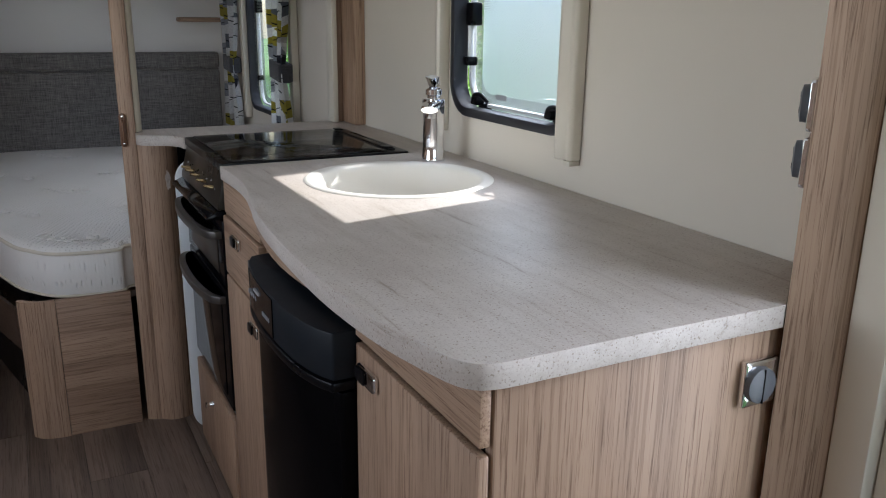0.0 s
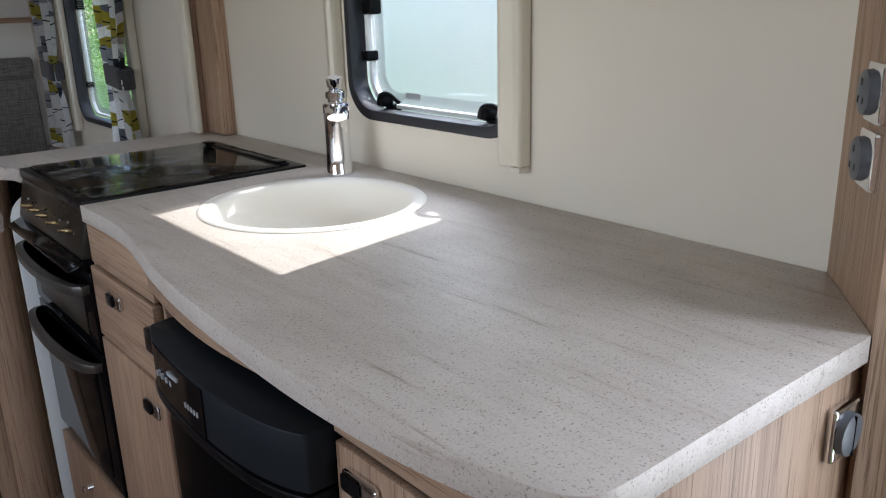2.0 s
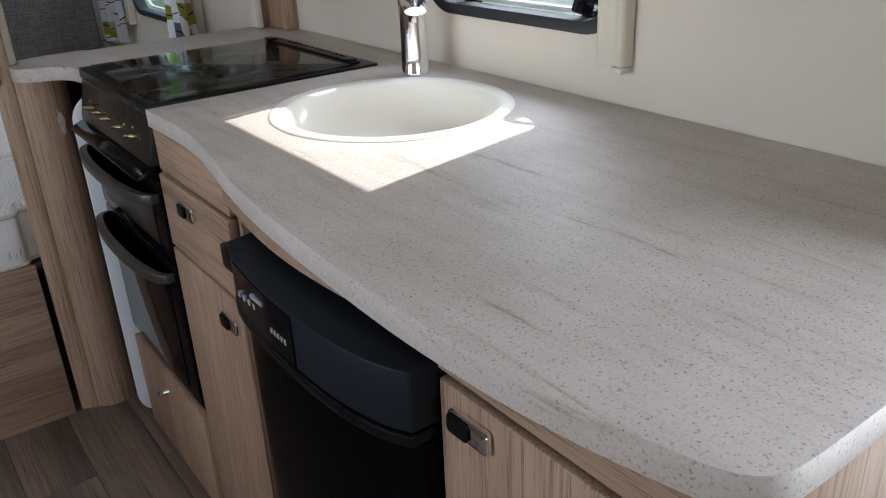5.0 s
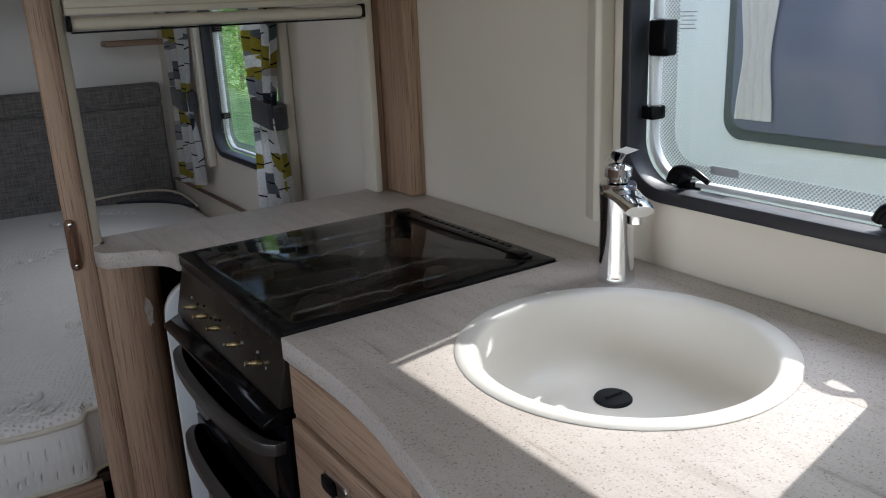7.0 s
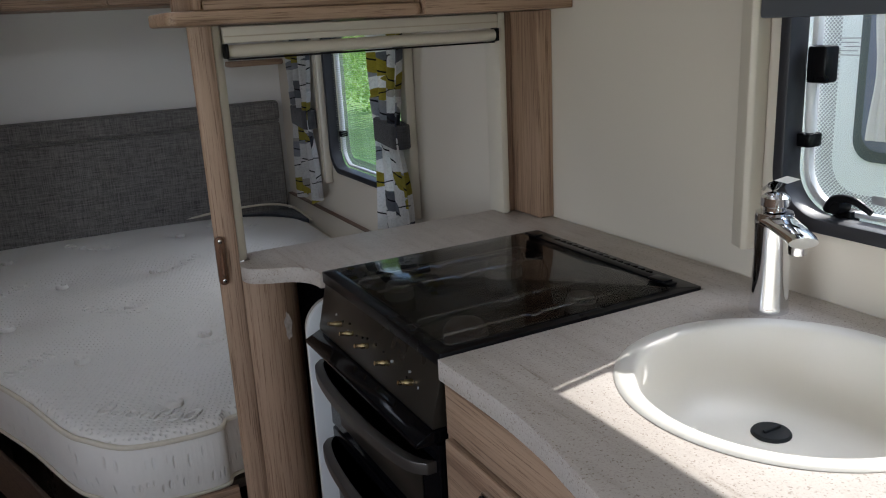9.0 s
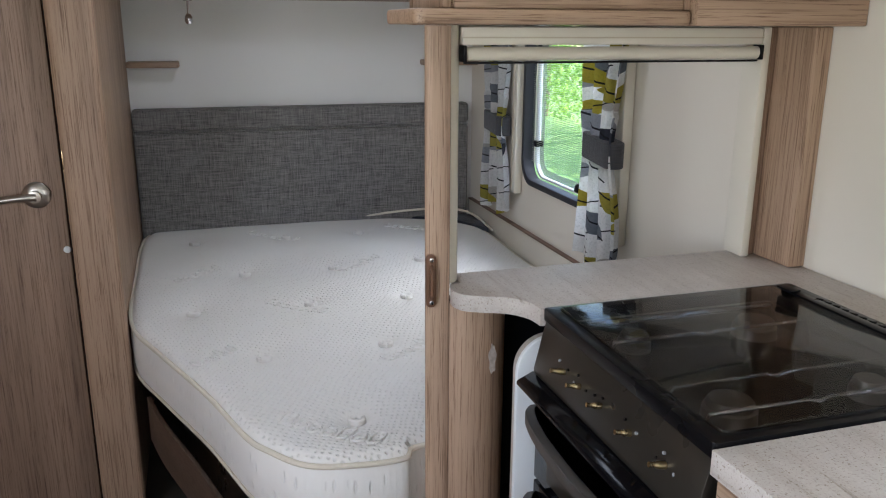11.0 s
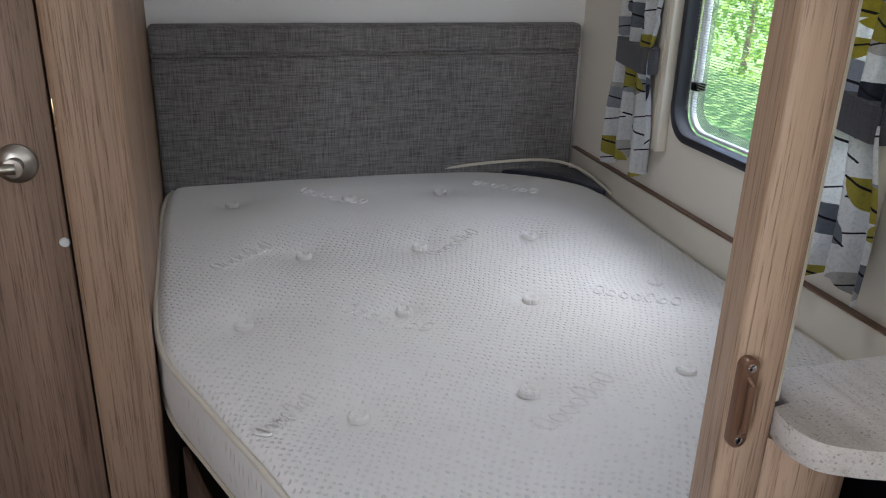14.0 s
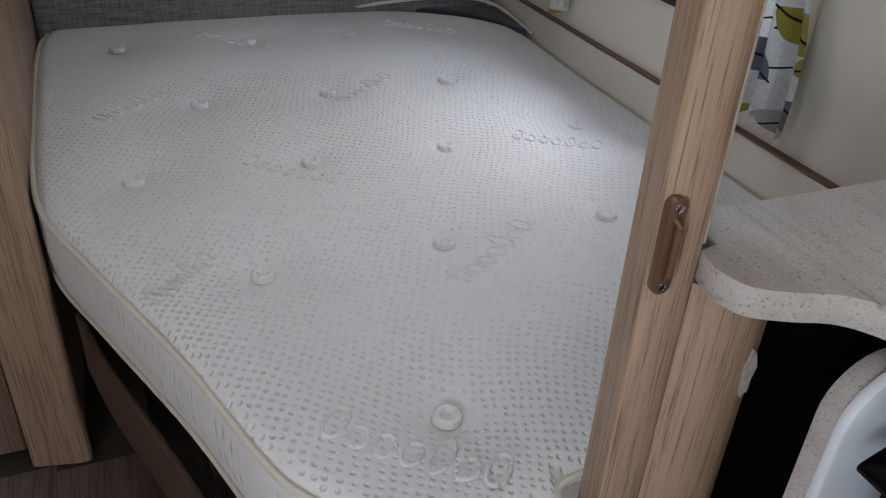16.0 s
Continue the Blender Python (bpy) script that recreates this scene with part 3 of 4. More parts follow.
        plate_pts = [(p[0], p[1]) for p in hp]
        plate("handle", plate_pts + [(x + 0.018, y) for x, y in plate_pts[::-1]], hz - 0.011, hz + 0.008, HANDLE, k, bev=0.003)
    box("pan_drawer", (0.357, y0 + 0.006, 0.012), (0.374, y1 - 0.004, 0.272), WOOD, k, 0.003)
    lathe("drawer_knob", [(0, 0), (0.008, 0), (0.006, 0.012), (0.009, 0.016), (0.009, 0.022), (0, 0.024)], (0.357, 2.14, 0.21), CHROME, k, (-1, 0, 0), 20)


cooker()

# stored table leaf beside the cooker
leaf = root("table_leaf", (0.6, 2.41, 0), "stone-effect table leaf with white edge, stored upright beside the cooker", "table top")
plate("leaf_top", rounded(0.347, 0.84, 0.005, 0.865, 0.06), 2.405, 2.43, STONE, leaf, "y", bev=0.002)
plate("leaf_edge", rounded(0.340, 0.845, 0.003, 0.872, 0.065), 2.392, 2.4045, WHITE, leaf, "y", bev=0.003)

# ---- partition between kitchen and bed ----


def partition():
    p = root("partition", (0.6, 2.53, 0), "ash-effect partition with a framed serving opening above the worktop", "partition", kind="structure")
    plate("post", curve([(0.236, 2.60), (0.228, 2.573), (0.2205, 2.551), (0.225, 2.541), (0.243, 2.533), (0.256, 2.529), (0.2615, 2.536), (0.262, 2.60)], 4), 0.0, 1.384, WOOD, p, bev=0.0)
    plate("jamb", [(0.2625, 2.535), (0.272, 2.538), (0.281, 2.55), (0.281, 2.60), (0.2625, 2.60)], TOP + 0.001, 1.384, CREAM, p)
    panel = curve([(0.258, 2.532), (0.285, 2.51), (0.325, 2.505), (0.36, 2.522), (0.378, 2.553)], 5)
    plate("curved_panel", panel + [(x, y + 0.012) for x, y in panel[::-1]], 0.0, TOP - 0.035, WOOD, p)
    scuff = [(0.337 + 0.007 * math.cos(a) * (1 + 0.25 * math.sin(5 * a)), 0.79 + 0.028 * math.sin(a) * (1 + 0.12 * math.cos(7 * a))) for a in np.linspace(0, 6.0, 26)]
    plate("torn_patch", scuff, 2.5045, 2.53, plain("torn_laminate", (0.36, 0.31, 0.27), 0.9, var=0.7, scale=90), p, "y")
    # Black board paints the shade of the open gap beside the curved panel.
    box("dark_gap_board", (0.258, 2.556, 0), (0.95, 2.57, TOP - 0.035), BLACK, p, 0)
    box("jamb", (0.879, 2.535, TOP + 0.001), (0.8965, 2.595, 1.384), CREAM, p, 0.003)
    box("stile", (0.919, 2.445, TOP + 0.001), (0.9565, 2.59, 1.384), WOOD, p, 0.003)
    # Darker ash here puts the shaded side face of the stile into colour.
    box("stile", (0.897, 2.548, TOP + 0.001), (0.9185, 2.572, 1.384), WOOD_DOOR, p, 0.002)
    box("head_rail", (0.2815, 2.56, 1.352), (0.8785, 2.59, 1.384), CREAM, p, 0.003)
    box("upper_board", (0.205, 2.576, 1.3845), (0.9565, 2.59, 1.95), WOOD_X, p, 0)


partition()
blind = root("roller_blind", (0.56, 2.53, 1.32), "cream roller blind rolled up under the partition's head rail", "blind")
tube("roll", [(0.289, 2.545, 1.337), (0.872, 2.545, 1.337)], 0.012, CREAM, blind, 18)
box("cassette", (0.2825, 2.535, 1.352), (0.878, 2.5595, 1.382), CREAM, blind, 0.003)
# No groove is cut: a darker strip gives its shade by colour.
box("groove_shade_strip", (0.2825, 2.533, 1.363), (0.878, 2.536, 1.3655), TRIM, blind, 0)
box("end_cap", (0.2825, 2.53, 1.324), (0.289, 2.558, 1.3515), BLACK, blind, 0.002)
box("end_cap", (0.872, 2.53, 1.324), (0.8785, 2.558, 1.3515), BLACK, blind, 0.002)
box("pull_bar", (0.289, 2.538, 1.3205), (0.872, 2.552, 1.324), BLACK, blind, 0.001)

tray_handle = root("pull_handle", (0.2265, 2.53, 0.90), "recessed bronze plastic pull screwed to the partition post", "handle")
plate("backplate", rounded(0.217, 0.236, 0.893, 0.991, 0.0088), 2.529, 2.5405, BRONZE, tray_handle, "y", bev=0.002)
tube("grip", [(0.2265, 2.53, 0.911), (0.2265, 2.524, 0.917), (0.2265, 2.524, 0.966), (0.2265, 2.53, 0.972)], 0.0035, BRONZE, tray_handle, 10)
for zz in (0.902, 0.982):
    lathe("screw", [(0, 0.0025), (0.004, 0.0015), (0.0045, 0), (0, 0)], (0.2265, 2.529, zz), CHROME, tray_handle, (0, -1, 0), 12)


def overhead():
    o = root("overhead_locker", (0.55, 2.47, 1.38), "ash-effect overhead locker with open cubby above the partition", "locker")
    plate("base_shelf", rounded(0.157, 0.62, 2.375, 2.57, 0.02), 1.385, 1.408, WOOD_X, o, bev=0.005)
    box("base_board", (0.62, 2.37, 1.385), (0.9565, 2.572, 1.435), WOOD_X, o, 0.003)
    box("side", (0.205, 2.40, 1.409), (0.22, 2.57, 1.945), WOOD, o, 0.002)
    box("divider", (0.61, 2.39, 1.409), (0.6195, 2.57, 1.945), WOOD, o, 0.001)
    box("cubby_back", (0.2205, 2.555, 1.409), (0.6095, 2.572, 1.945), WOOD_X, o, 0.0)
    box("top", (0.205, 2.40, 1.9455), (0.9565, 2.572, 1.9495), WOOD_X, o, 0)
    box("lip", (0.222, 2.392, 1.4085), (0.608, 2.402, 1.424), WOOD_X, o, 0.002)
    plate("door", rounded(0.635, 0.945, 1.43, 1.9, 0.04), 2.335, 2.369, WOOD_X, o, "y", bev=0.008)


overhead()


# ---- end post, socket and switch by the entrance ----
post = root("end_post", (0.88, 0.66, 0), "ash-effect angled end post between kitchen and entrance door", "post", kind="structure")
plate("panel", [(0.7905, 0.6435), (0.81, 0.632), (0.831, 0.6155), (0.848, 0.604), (KW - 0.001, 0.604), (KW - 0.001, 0.772), (0.95, 0.767), (0.81, 0.6585)], 0.0, 1.95, WOOD, post, bev=0.0)


def outlet(name, at, face, label, round_part):
    """A chrome faced plate; face: the way that it looks."""
    r = root(name, at, label, "socket")
    f = Vector(face).normalized()
    side = f.cross(Vector((0, 0, 1))).normalized()
    m = Matrix((side, Vector((0, 0, 1)), f)).transposed().to_4x4()
    m.translation = at
    made = [plate("faceplate", rounded(-0.03, 0.03, -0.032, 0.032, 0.005), 0, 0.011, CHROME, None, bev=0.004)]
    made.append(lathe("rocker", [(0, 0.021), (0.016, 0.021), (0.0235, 0.019), (0.0245, 0.011), (0, 0.011)], (0.006, 0, 0), GREY, None, n=40))
    if round_part == "switch":
        made.append(box("split", (0.0055, -0.023, 0.0195), (0.0068, 0.023, 0.0218), BLACK, None, 0))
    else:
        for a, b in ((0.006, 0.011), (-0.003, -0.008), (0.015, -0.008)):
            made.append(box("pin_hole", (a - 0.002, b - 0.0035, 0.019), (a + 0.002, b + 0.0035, 0.0216), BLACK, None, 0))
    for o in made:
        o.data.transform(m)
        o.parent = r
        o.matrix_parent_inverse = Matrix.Translation(-Vector(at))


outlet("light_switch", (0.765, 0.657, 0.832), (0, -1, 0), "chrome light switch with dark rocker on the unit's end panel", "switch")
fdir = (-0.61, 0.79, 0)
outlet("wall_socket", (0.857, 0.6915, 1.105), fdir, "chrome socket with dark round insert on the end post", "socket")
outlet("wall_socket", (0.857, 0.6915, 1.176), fdir, "chrome socket with dark round insert on the end post", "socket")

# entrance door frame
frame_door = root("door_frame", (0.95, 0.3, 0), "cream aluminium entrance door frame with dark rubber seal", "door frame", kind="structure")
box("upright", (0.856, 0.548, 0), (KW + 0.03, 0.603, 1.94), CREAM, frame_door, 0.005)
box("jamb_lip", (0.876, 0.50, 0), (KW + 0.03, 0.546, 1.94), CREAM, frame_door, 0.004)
box("upright", (0.92, -0.36, 0), (KW + 0.03, -0.3, 1.94), CREAM, frame_door, 0.006)
box("head", (0.92, -0.3, 1.86), (KW + 0.03, 0.50, 1.94), CREAM, frame_door, 0.006)
box("seal", (0.945, 0.488, 0), (0.975, 0.4995, 1.86), RUBBER, frame_door, 0.003)
box("threshold", (0.92, -0.3, -0.003), (KW + 0.03, 0.49, 0.02), STEEL, frame_door, 0.003)


# ---- windows ----


def caravan_window(name, wx, y0, y1, z0, z1, label):
    w = root(name, (wx, (y0 + y1) / 2, z0), label, "window", kind="structure")
    o, i = rounded(y0 - 0.016, y1 + 0.016, z0 - 0.018, z1 + 0.018, 0.085, 12), rounded(y0 + 0.004, y1 - 0.004, z0 + 0.004, z1 - 0.004, 0.07, 12)
    plate("rubber_frame", o, wx - 0.014, wx + 0.028, RUBBER, w, "x", holes=[i], bev=0.004)
    i2, i3 = rounded(y0 + 0.005, y1 - 0.005, z0 + 0.005, z1 - 0.005, 0.069, 12), rounded(y0 + 0.03, y1 - 0.03, z0 + 0.026, z1 - 0.026, 0.06, 12)
    plate("inner_rim", i2, wx + 0.03, wx + 0.045, WHITE, w, "x", holes=[rounded(y0 + 0.016, y1 - 0.016, z0 + 0.014, z1 - 0.014, 0.065, 12)], bev=0.003)
    g = plate("pane", rounded(y0 - 0.02, y1 + 0.02, z0 - 0.02, z1 + 0.02, 0.07, 12), wx + 0.05, wx + 0.054, GLASS, w, "x")
    g.visible_shadow = False
    d = plate("dot_border", rounded(y0 + 0.001, y1 - 0.001, z0 + 0.001, z1 - 0.001, 0.06, 12), wx + 0.0475, wx + 0.0485, DOTS, w, "x", holes=[rounded(y0 + 0.042, y1 - 0.042, z0 + 0.036, z1 - 0.036, 0.05, 12)])
    d.visible_shadow = False
    return w


def window_catch(parent, wx, y, z, flip=1):
    """Black turning catch on the window's lower edge."""
    box("catch_block", (wx + 0.022, y - 0.016, z - 0.012), (wx + 0.046, y + 0.016, z + 0.012), BLACK, parent, 0.005)
    lathe("catch_boss", [(0, 0), (0.014, 0), (0.014, 0.018), (0.011, 0.023), (0, 0.024)], (wx + 0.024, y, z + 0.02), BLACK, parent, (-1, 0, 0), 20)
    pts = curve([(wx + 0.008, y + flip * 0.012, z + 0.012), (wx + 0.004, y, z + 0.03), (wx + 0.002, y - flip * 0.03, z + 0.034), (wx + 0.004, y - flip * 0.06, z + 0.02)], 5)
    tube("catch_lever", pts, lambda k: 0.0085 - 0.004 * k, BLACK, parent, 10)


def window_stay(parent, wx, y, z0, z1):
    tube("stay", [(wx + 0.03, y, z0), (wx + 0.03, y + 0.004, z1)], 0.008, WHITE, parent, 14)
    box("stay_clamp", (wx + 0.014, y - 0.012, z0 - 0.012), (wx + 0.044, y + 0.014, z0 + 0.01), BLACK, parent, 0.004)
    box("stay_bracket", (wx + 0.014, y - 0.03, z1 - 0.02), (wx + 0.044, y + 0.004, z1 + 0.035), BLACK, parent, 0.005)


kwin = caravan_window("window_1", KW, KY0, KY1, KZ0, KZ1, "rounded caravan kitchen window with black rubber frame and acrylic pane")
window_catch(kwin, KW, 1.745, 1.06)
window_catch(kwin, KW, 1.425, 1.06)
window_stay(kwin, KW, 1.815, 1.17, 1.275)
for k in range(5):
    box("etched_line", (KW + 0.0462, 1.755 + 0.004 * (k % 2), 1.318 - k * 0.006), (KW + 0.0468, 1.792 - 0.005 * (k % 3), 1.3195 - k * 0.006), MARK, kwin, 0)
plate("sticker", rounded(1.665, 1.715, 1.082, 1.095, 0.003), KW + 0.0455, KW + 0.0462, MARK, kwin, "x")

kb = root("window_blind", (KW, 1.6, 1.36), "cream cassette blind with side rails round the kitchen window", "blind")
plate("side_rail", [(KW - 0.002, 1.872), (KW - 0.03, 1.872), (KW - 0.036, 1.88), (KW - 0.03, 1.892), (KW - 0.022, 1.912), (KW - 0.002, 1.914)], 0.99, 1.66, CREAM, kb, bev=0.002)
plate("side_rail", [(KW - 0.002, 1.30), (KW - 0.024, 1.30), (KW - 0.03, 1.306), (KW - 0.026, 1.32), (KW - 0.036, 1.342), (KW - 0.032, 1.352), (KW - 0.002, 1.352)], 1.0, 1.66, CREAM, kb, bev=0.003)
box("rail_foot", (KW - 0.028, 1.302, 0.989), (KW - 0.002, 1.325, 0.9995), CREAM, kb, 0.002)
box("cassette", (KW - 0.07, 1.353, 1.50), (KW - 0.002, 1.871, 1.58), CREAM, kb, 0.01)
box("blind_edge", (KW - 0.03, 1.353, 1.352), (KW - 0.018, 1.871, 1.385), GREY, kb, 0.004)
box("blind_cloth", (KW - 0.025, 1.353, 1.386), (KW - 0.023, 1.871, 1.5), plain("blind_cloth", (0.45, 0.45, 0.42), 0.8), kb, 0)

bwin = caravan_window("window_2", BW, BY0, BY1, BZ0, BZ1, "rounded bedside caravan window with black rubber frame and acrylic pane")
window_catch(bwin, BW, 3.44, 0.878)
window_stay(bwin, BW, 3.808, 0.99, 1.3)
bb = root("window_blind", (BW, 3.46, 1.4), "cream side rails and fly screen round the bedside window", "blind")
box("side_rail", (BW - 0.032, 3.872, 0.80), (BW - 0.002, 3.925, 1.5), CREAM, bb, 0.005)
# Darker beige strip in place of a cut groove's shade.
box("rail_shade_strip", (BW - 0.036, 3.892, 0.81), (BW - 0.0325, 3.898, 1.5), TRIM, bb, 0.001)
box("side_rail", (BW - 0.032, 3.118, 0.80), (BW - 0.002, 3.165, 1.5), CREAM, bb, 0.005)
strands = bmesh.new()
for k in range(74):
    z = 0.925 + k * 0.0066
    q = [strands.verts.new((BW + 0.018, yy, zz)) for yy, zz in ((3.178, z), (3.836, z), (3.836, z + 0.0012), (3.178, z + 0.0012))]
    strands.faces.new(q)
mesh_ob = obj("fly_screen_strands", strands, SCREEN, bb)
mesh_ob["kind"] = "stuff"


# ---- curtains ----


def curtain(x, y0, y1, z0, z1, tie_z, tie_w, seed, label):
    rnd = random.Random(seed)
    c = root("curtain", (x, (y0 + y1) / 2, z0), label, "curtain", "curtains at the bedside window")
    bm = bmesh.new()
    nu, nv = 70, 60
    ph = [rnd.uniform(0, 6.28) for _ in range(4)]
    grid = []
    cy, half = (y0 + y1) / 2, (y1 - y0) / 2
    for j in range(nv + 1):
        z = z0 + (z1 - z0) * j / nv
        pinch = math.exp(-((z - tie_z) / 0.13) ** 2)
        w = half * (1 - 0.3 * pinch) * (0.86 if z > tie_z + 0.1 else 1.0)
        row = []
        for i in range(nu + 1):
            u = -1 + 2 * i / nu
            fold = math.sin(u * 9 + ph[0] + 0.5 * math.sin(z * 5)) * 0.017 + math.sin(u * 17 + ph[1]) * 0.006
            hem = 0.018 * math.sin(u * 5 + ph[2]) if j == 0 else 0
            row.append(bm.verts.new((x + fold * (1 - 0.35 * pinch) - 0.01 * pinch, cy + u * w + 0.006 * math.sin(z * 11 + ph[3]), z + hem)))
        grid.append(row)
    for j in range(nv):
        for i in range(nu):
            bm.faces.new((grid[j][i], grid[j][i + 1], grid[j + 1][i + 1], grid[j + 1][i]))
    bmesh.ops.solidify(bm, geom=bm.faces[:], thickness=0.0015)
    obj("cloth", bm, PRINT, c, True)
    t = plate("tieback", rounded(cy - half * 0.74, cy + half * 0.74, x - 0.028, x + 0.03, 0.026), tie_z - tie_w, tie_z + tie_w, TIE, None, holes=[], bev=0.004)
    for v in t.data.vertices:
        v.co = (v.co.y, v.co.x, v.co.z + 0.10 * (v.co.x - cy))
    t.parent, t.matrix_parent_inverse = c, Matrix.Translation(-Vector(c.location))
    t.data.flip_normals()


curtain(BW - 0.062, 3.055, 3.285, 0.735, 1.5, 1.062, 0.034, 4, "grey, white and mustard leaf-print curtain held by a dark tieback")
curtain(BW - 0.062, 3.865, 4.095, 0.735, 1.5, 1.047, 0.034, 9, "grey, white and mustard leaf-print curtain held by a dark tieback")

# ---- bed ----
MT = 0.59
BEDLINE = curve([(-0.30, 4.425), (-0.365, 4.38), (-0.385, 4.2), (-0.387, 3.9), (-0.384, 3.66), (-0.362, 3.44), (-0.286, 3.235), (-0.18, 2.967), (-0.107, 2.742), (-0.066, 2.668), (0.0, 2.592), (0.1, 2.566), (0.185, 2.567), (0.222, 2.604),
                 (0.4, 2.607), (0.8, 2.607), (0.905, 2.63), (0.927, 2.75), (0.93, 3.4), (0.92, 4.05), (0.86, 4.24), (0.66, 4.38), (0.45, 4.425), (0.1, 4.428)], 7, True)


def mattress():
    m = root("mattress", (0.25, 3.5, 0.43), "white quilted knit mattress with buttons and cream piping, uncovered", "mattress")
    c = np.array((0.27, 3.5))
    pts = np.array(BEDLINE)
    bottom, n = 0.43, len(pts)
    rows = []
    for s, z in ((0.96, bottom), (0.992, bottom + 0.006), (1.0, bottom + 0.03), (1.006, bottom + 0.075), (1.0, MT - 0.03), (0.992, MT - 0.016), (0.982, MT - 0.007)):
        rows.append([(*(c + (p - c) * s), z + (head_lift(p[1]) if z > 0.5 else 0)) for p in pts])
    for s in np.linspace(0.965, 0.02, 90):
        q = c + (pts - c) * s
        rows.append([(x, y, top_height(x, y, s)) for x, y in q])
    bm = bmesh.new()
    vs = [[bm.verts.new(p) for p in r] for r in rows]
    for a, b in zip(vs, vs[1:]):
        for k in range(n):
            bm.faces.new((a[k], a[(k + 1) % n], b[(k + 1) % n], b[k]))
    bm.faces.new(vs[0])
    bm.faces.new(vs[-1])
    obj("cover", bm, KNIT, m, True)
    tube("piping", [(*(c + (p - c) * 0.997), MT - 0.016 + head_lift(p[1])) for p in pts], 0.006, PIPING, m, 8, True)
    tube("piping", [(*(c + (p - c) * 0.999), bottom + 0.012) for p in pts], 0.0045, PIPING, m, 8, True)
    for x, y in BUTTONS:
        z = top_height(x, y, 0.5) + 0.0095
        lathe("button", [(0, 0.003), (0.006, 0.003), (0.011, 0.0075), (0.015, 0.0085), (0.019, 0.006), (0.02, 0.0), (0.02, -0.004), (0, -0.004)], (x, y, z), KNIT, m, n=18)
    return m


BUTTONS = [(-0.195, 4.24), (0.14, 4.235), (0.42, 4.24), (-0.038, 3.875), (0.262, 3.87), (0.57, 3.875), (-0.204, 3.53), (0.133, 3.508), (0.43, 3.515), (0.755, 3.53), (-0.035, 3.14), (0.279, 3.146), (0.606, 3.15), (0.126, 2.752), (0.44, 2.77)]


def head_lift(y):
    """The mattress rises a little towards the headboard."""
    k = min(1.0, max(0.0, (y - 3.75) / 0.6))
    return 0.028 * k * k * (3 - 2 * k)


def top_height(x, y, s):
    h = MT + head_lift(y) + 0.004 * (1 - s ** 6) + 0.004 * math.sin(x * 7 + 1) * math.sin(y * 6) * (1 - s ** 8)
    for bx, by in BUTTONS:
        r2 = (x - bx) ** 2 + (y - by) ** 2
        if r2 < 0.05:
            h -= 0.016 * math.exp(-r2 / 0.0012) + 0.012 * math.exp(-r2 / 0.012)
    return h


def quilted_marks():
    """Rows of raised stitched loops in the mattress top."""
    for (ax, ay), (bx, by), h in WORDS:
        d = Vector((bx - ax, by - ay, 0))
        e = Vector((-d.y, d.x, 0)).normalized()
        n = 7
        step = d / n
        d.normalize()
        bm = bmesh.new()
        for k in range(n):
            tall = h * (1.0 if k in (0, 4, 6) else 0.62)
            c = Vector((ax, ay, 0)) + step * (k + 0.5) + e * (tall / 2 - h * 0.3)
            ring = [c + d * (step.length * 0.36 * math.cos(a)) + e * (tall * 0.5 * math.sin(a) * (1 + 0.12 * math.cos(2 * a + k))) for a in np.linspace(0, 2 * math.pi, 19)[:-1]]
            rows = []
            for i, q in enumerate(ring):
                out = (q - c).normalized()
                rows.append([bm.verts.new((r.x, r.y, top_height(r.x, r.y, 0.5) + z)) for r, z in ((q - out * 0.0035, -0.001), (q - out * 0.0015, 0.0026), (q + out * 0.0015, 0.0026), (q + out * 0.0035, -0.001))])
            for i in range(len(rows)):
                p, r = rows[i], rows[(i + 1) % len(rows)]
                for j in range(3):
                    bm.faces.new((p[j], p[j + 1], r[j + 1], r[j]))
        obj("quilted_mark", bm, KNIT, mattress_root, True)


WORDS = [((-0.035, 2.775), (0.15, 2.615), 0.062), ((0.25, 3.01), (0.44, 3.14), 0.05), ((0.0, 3.525), (0.16, 3.385), 0.05), ((0.575, 3.5), (0.74, 3.385), 0.05), ((-0.2, 3.1), (-0.1, 3.2), 0.04), ((-0.25, 3.79), (-0.11, 3.93), 0.045),
         ((0.0, 4.28), (0.18, 4.17), 0.045), ((0.275, 3.79), (0.43, 3.9), 0.045), ((0.53, 4.27), (0.7, 4.14), 0.045)]

mattress_root = mattress()
quilted_marks()
box_bed = root("bed_plinth", (0.3, 3.4, 0), "ash-effect bed base with angled access panels under the mattress", "bed")
box("front_panel", (-0.008, 2.535, 0), (0.203, 2.55, 0.447), WOOD_X, box_bed, 0.002)
plate("corner_panel", curve([(-0.0095, 2.535), (-0.05, 2.538), (-0.088, 2.552), (-0.112, 2.58), (-0.1, 2.588), (-0.08, 2.568), (-0.045, 2.552), (-0.0095, 2.55)], 3), 0, 0.447, WOOD, box_bed)
# Deck and edge board carry the under-bed shade in their wood colour.
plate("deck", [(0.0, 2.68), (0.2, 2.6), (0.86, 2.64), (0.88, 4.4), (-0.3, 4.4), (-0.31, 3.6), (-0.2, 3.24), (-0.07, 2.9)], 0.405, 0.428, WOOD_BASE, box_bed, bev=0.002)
# Black instead of ply: the dark void under the mattress is put into its colour.
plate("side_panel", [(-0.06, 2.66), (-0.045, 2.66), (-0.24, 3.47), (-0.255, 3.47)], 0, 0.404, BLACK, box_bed)
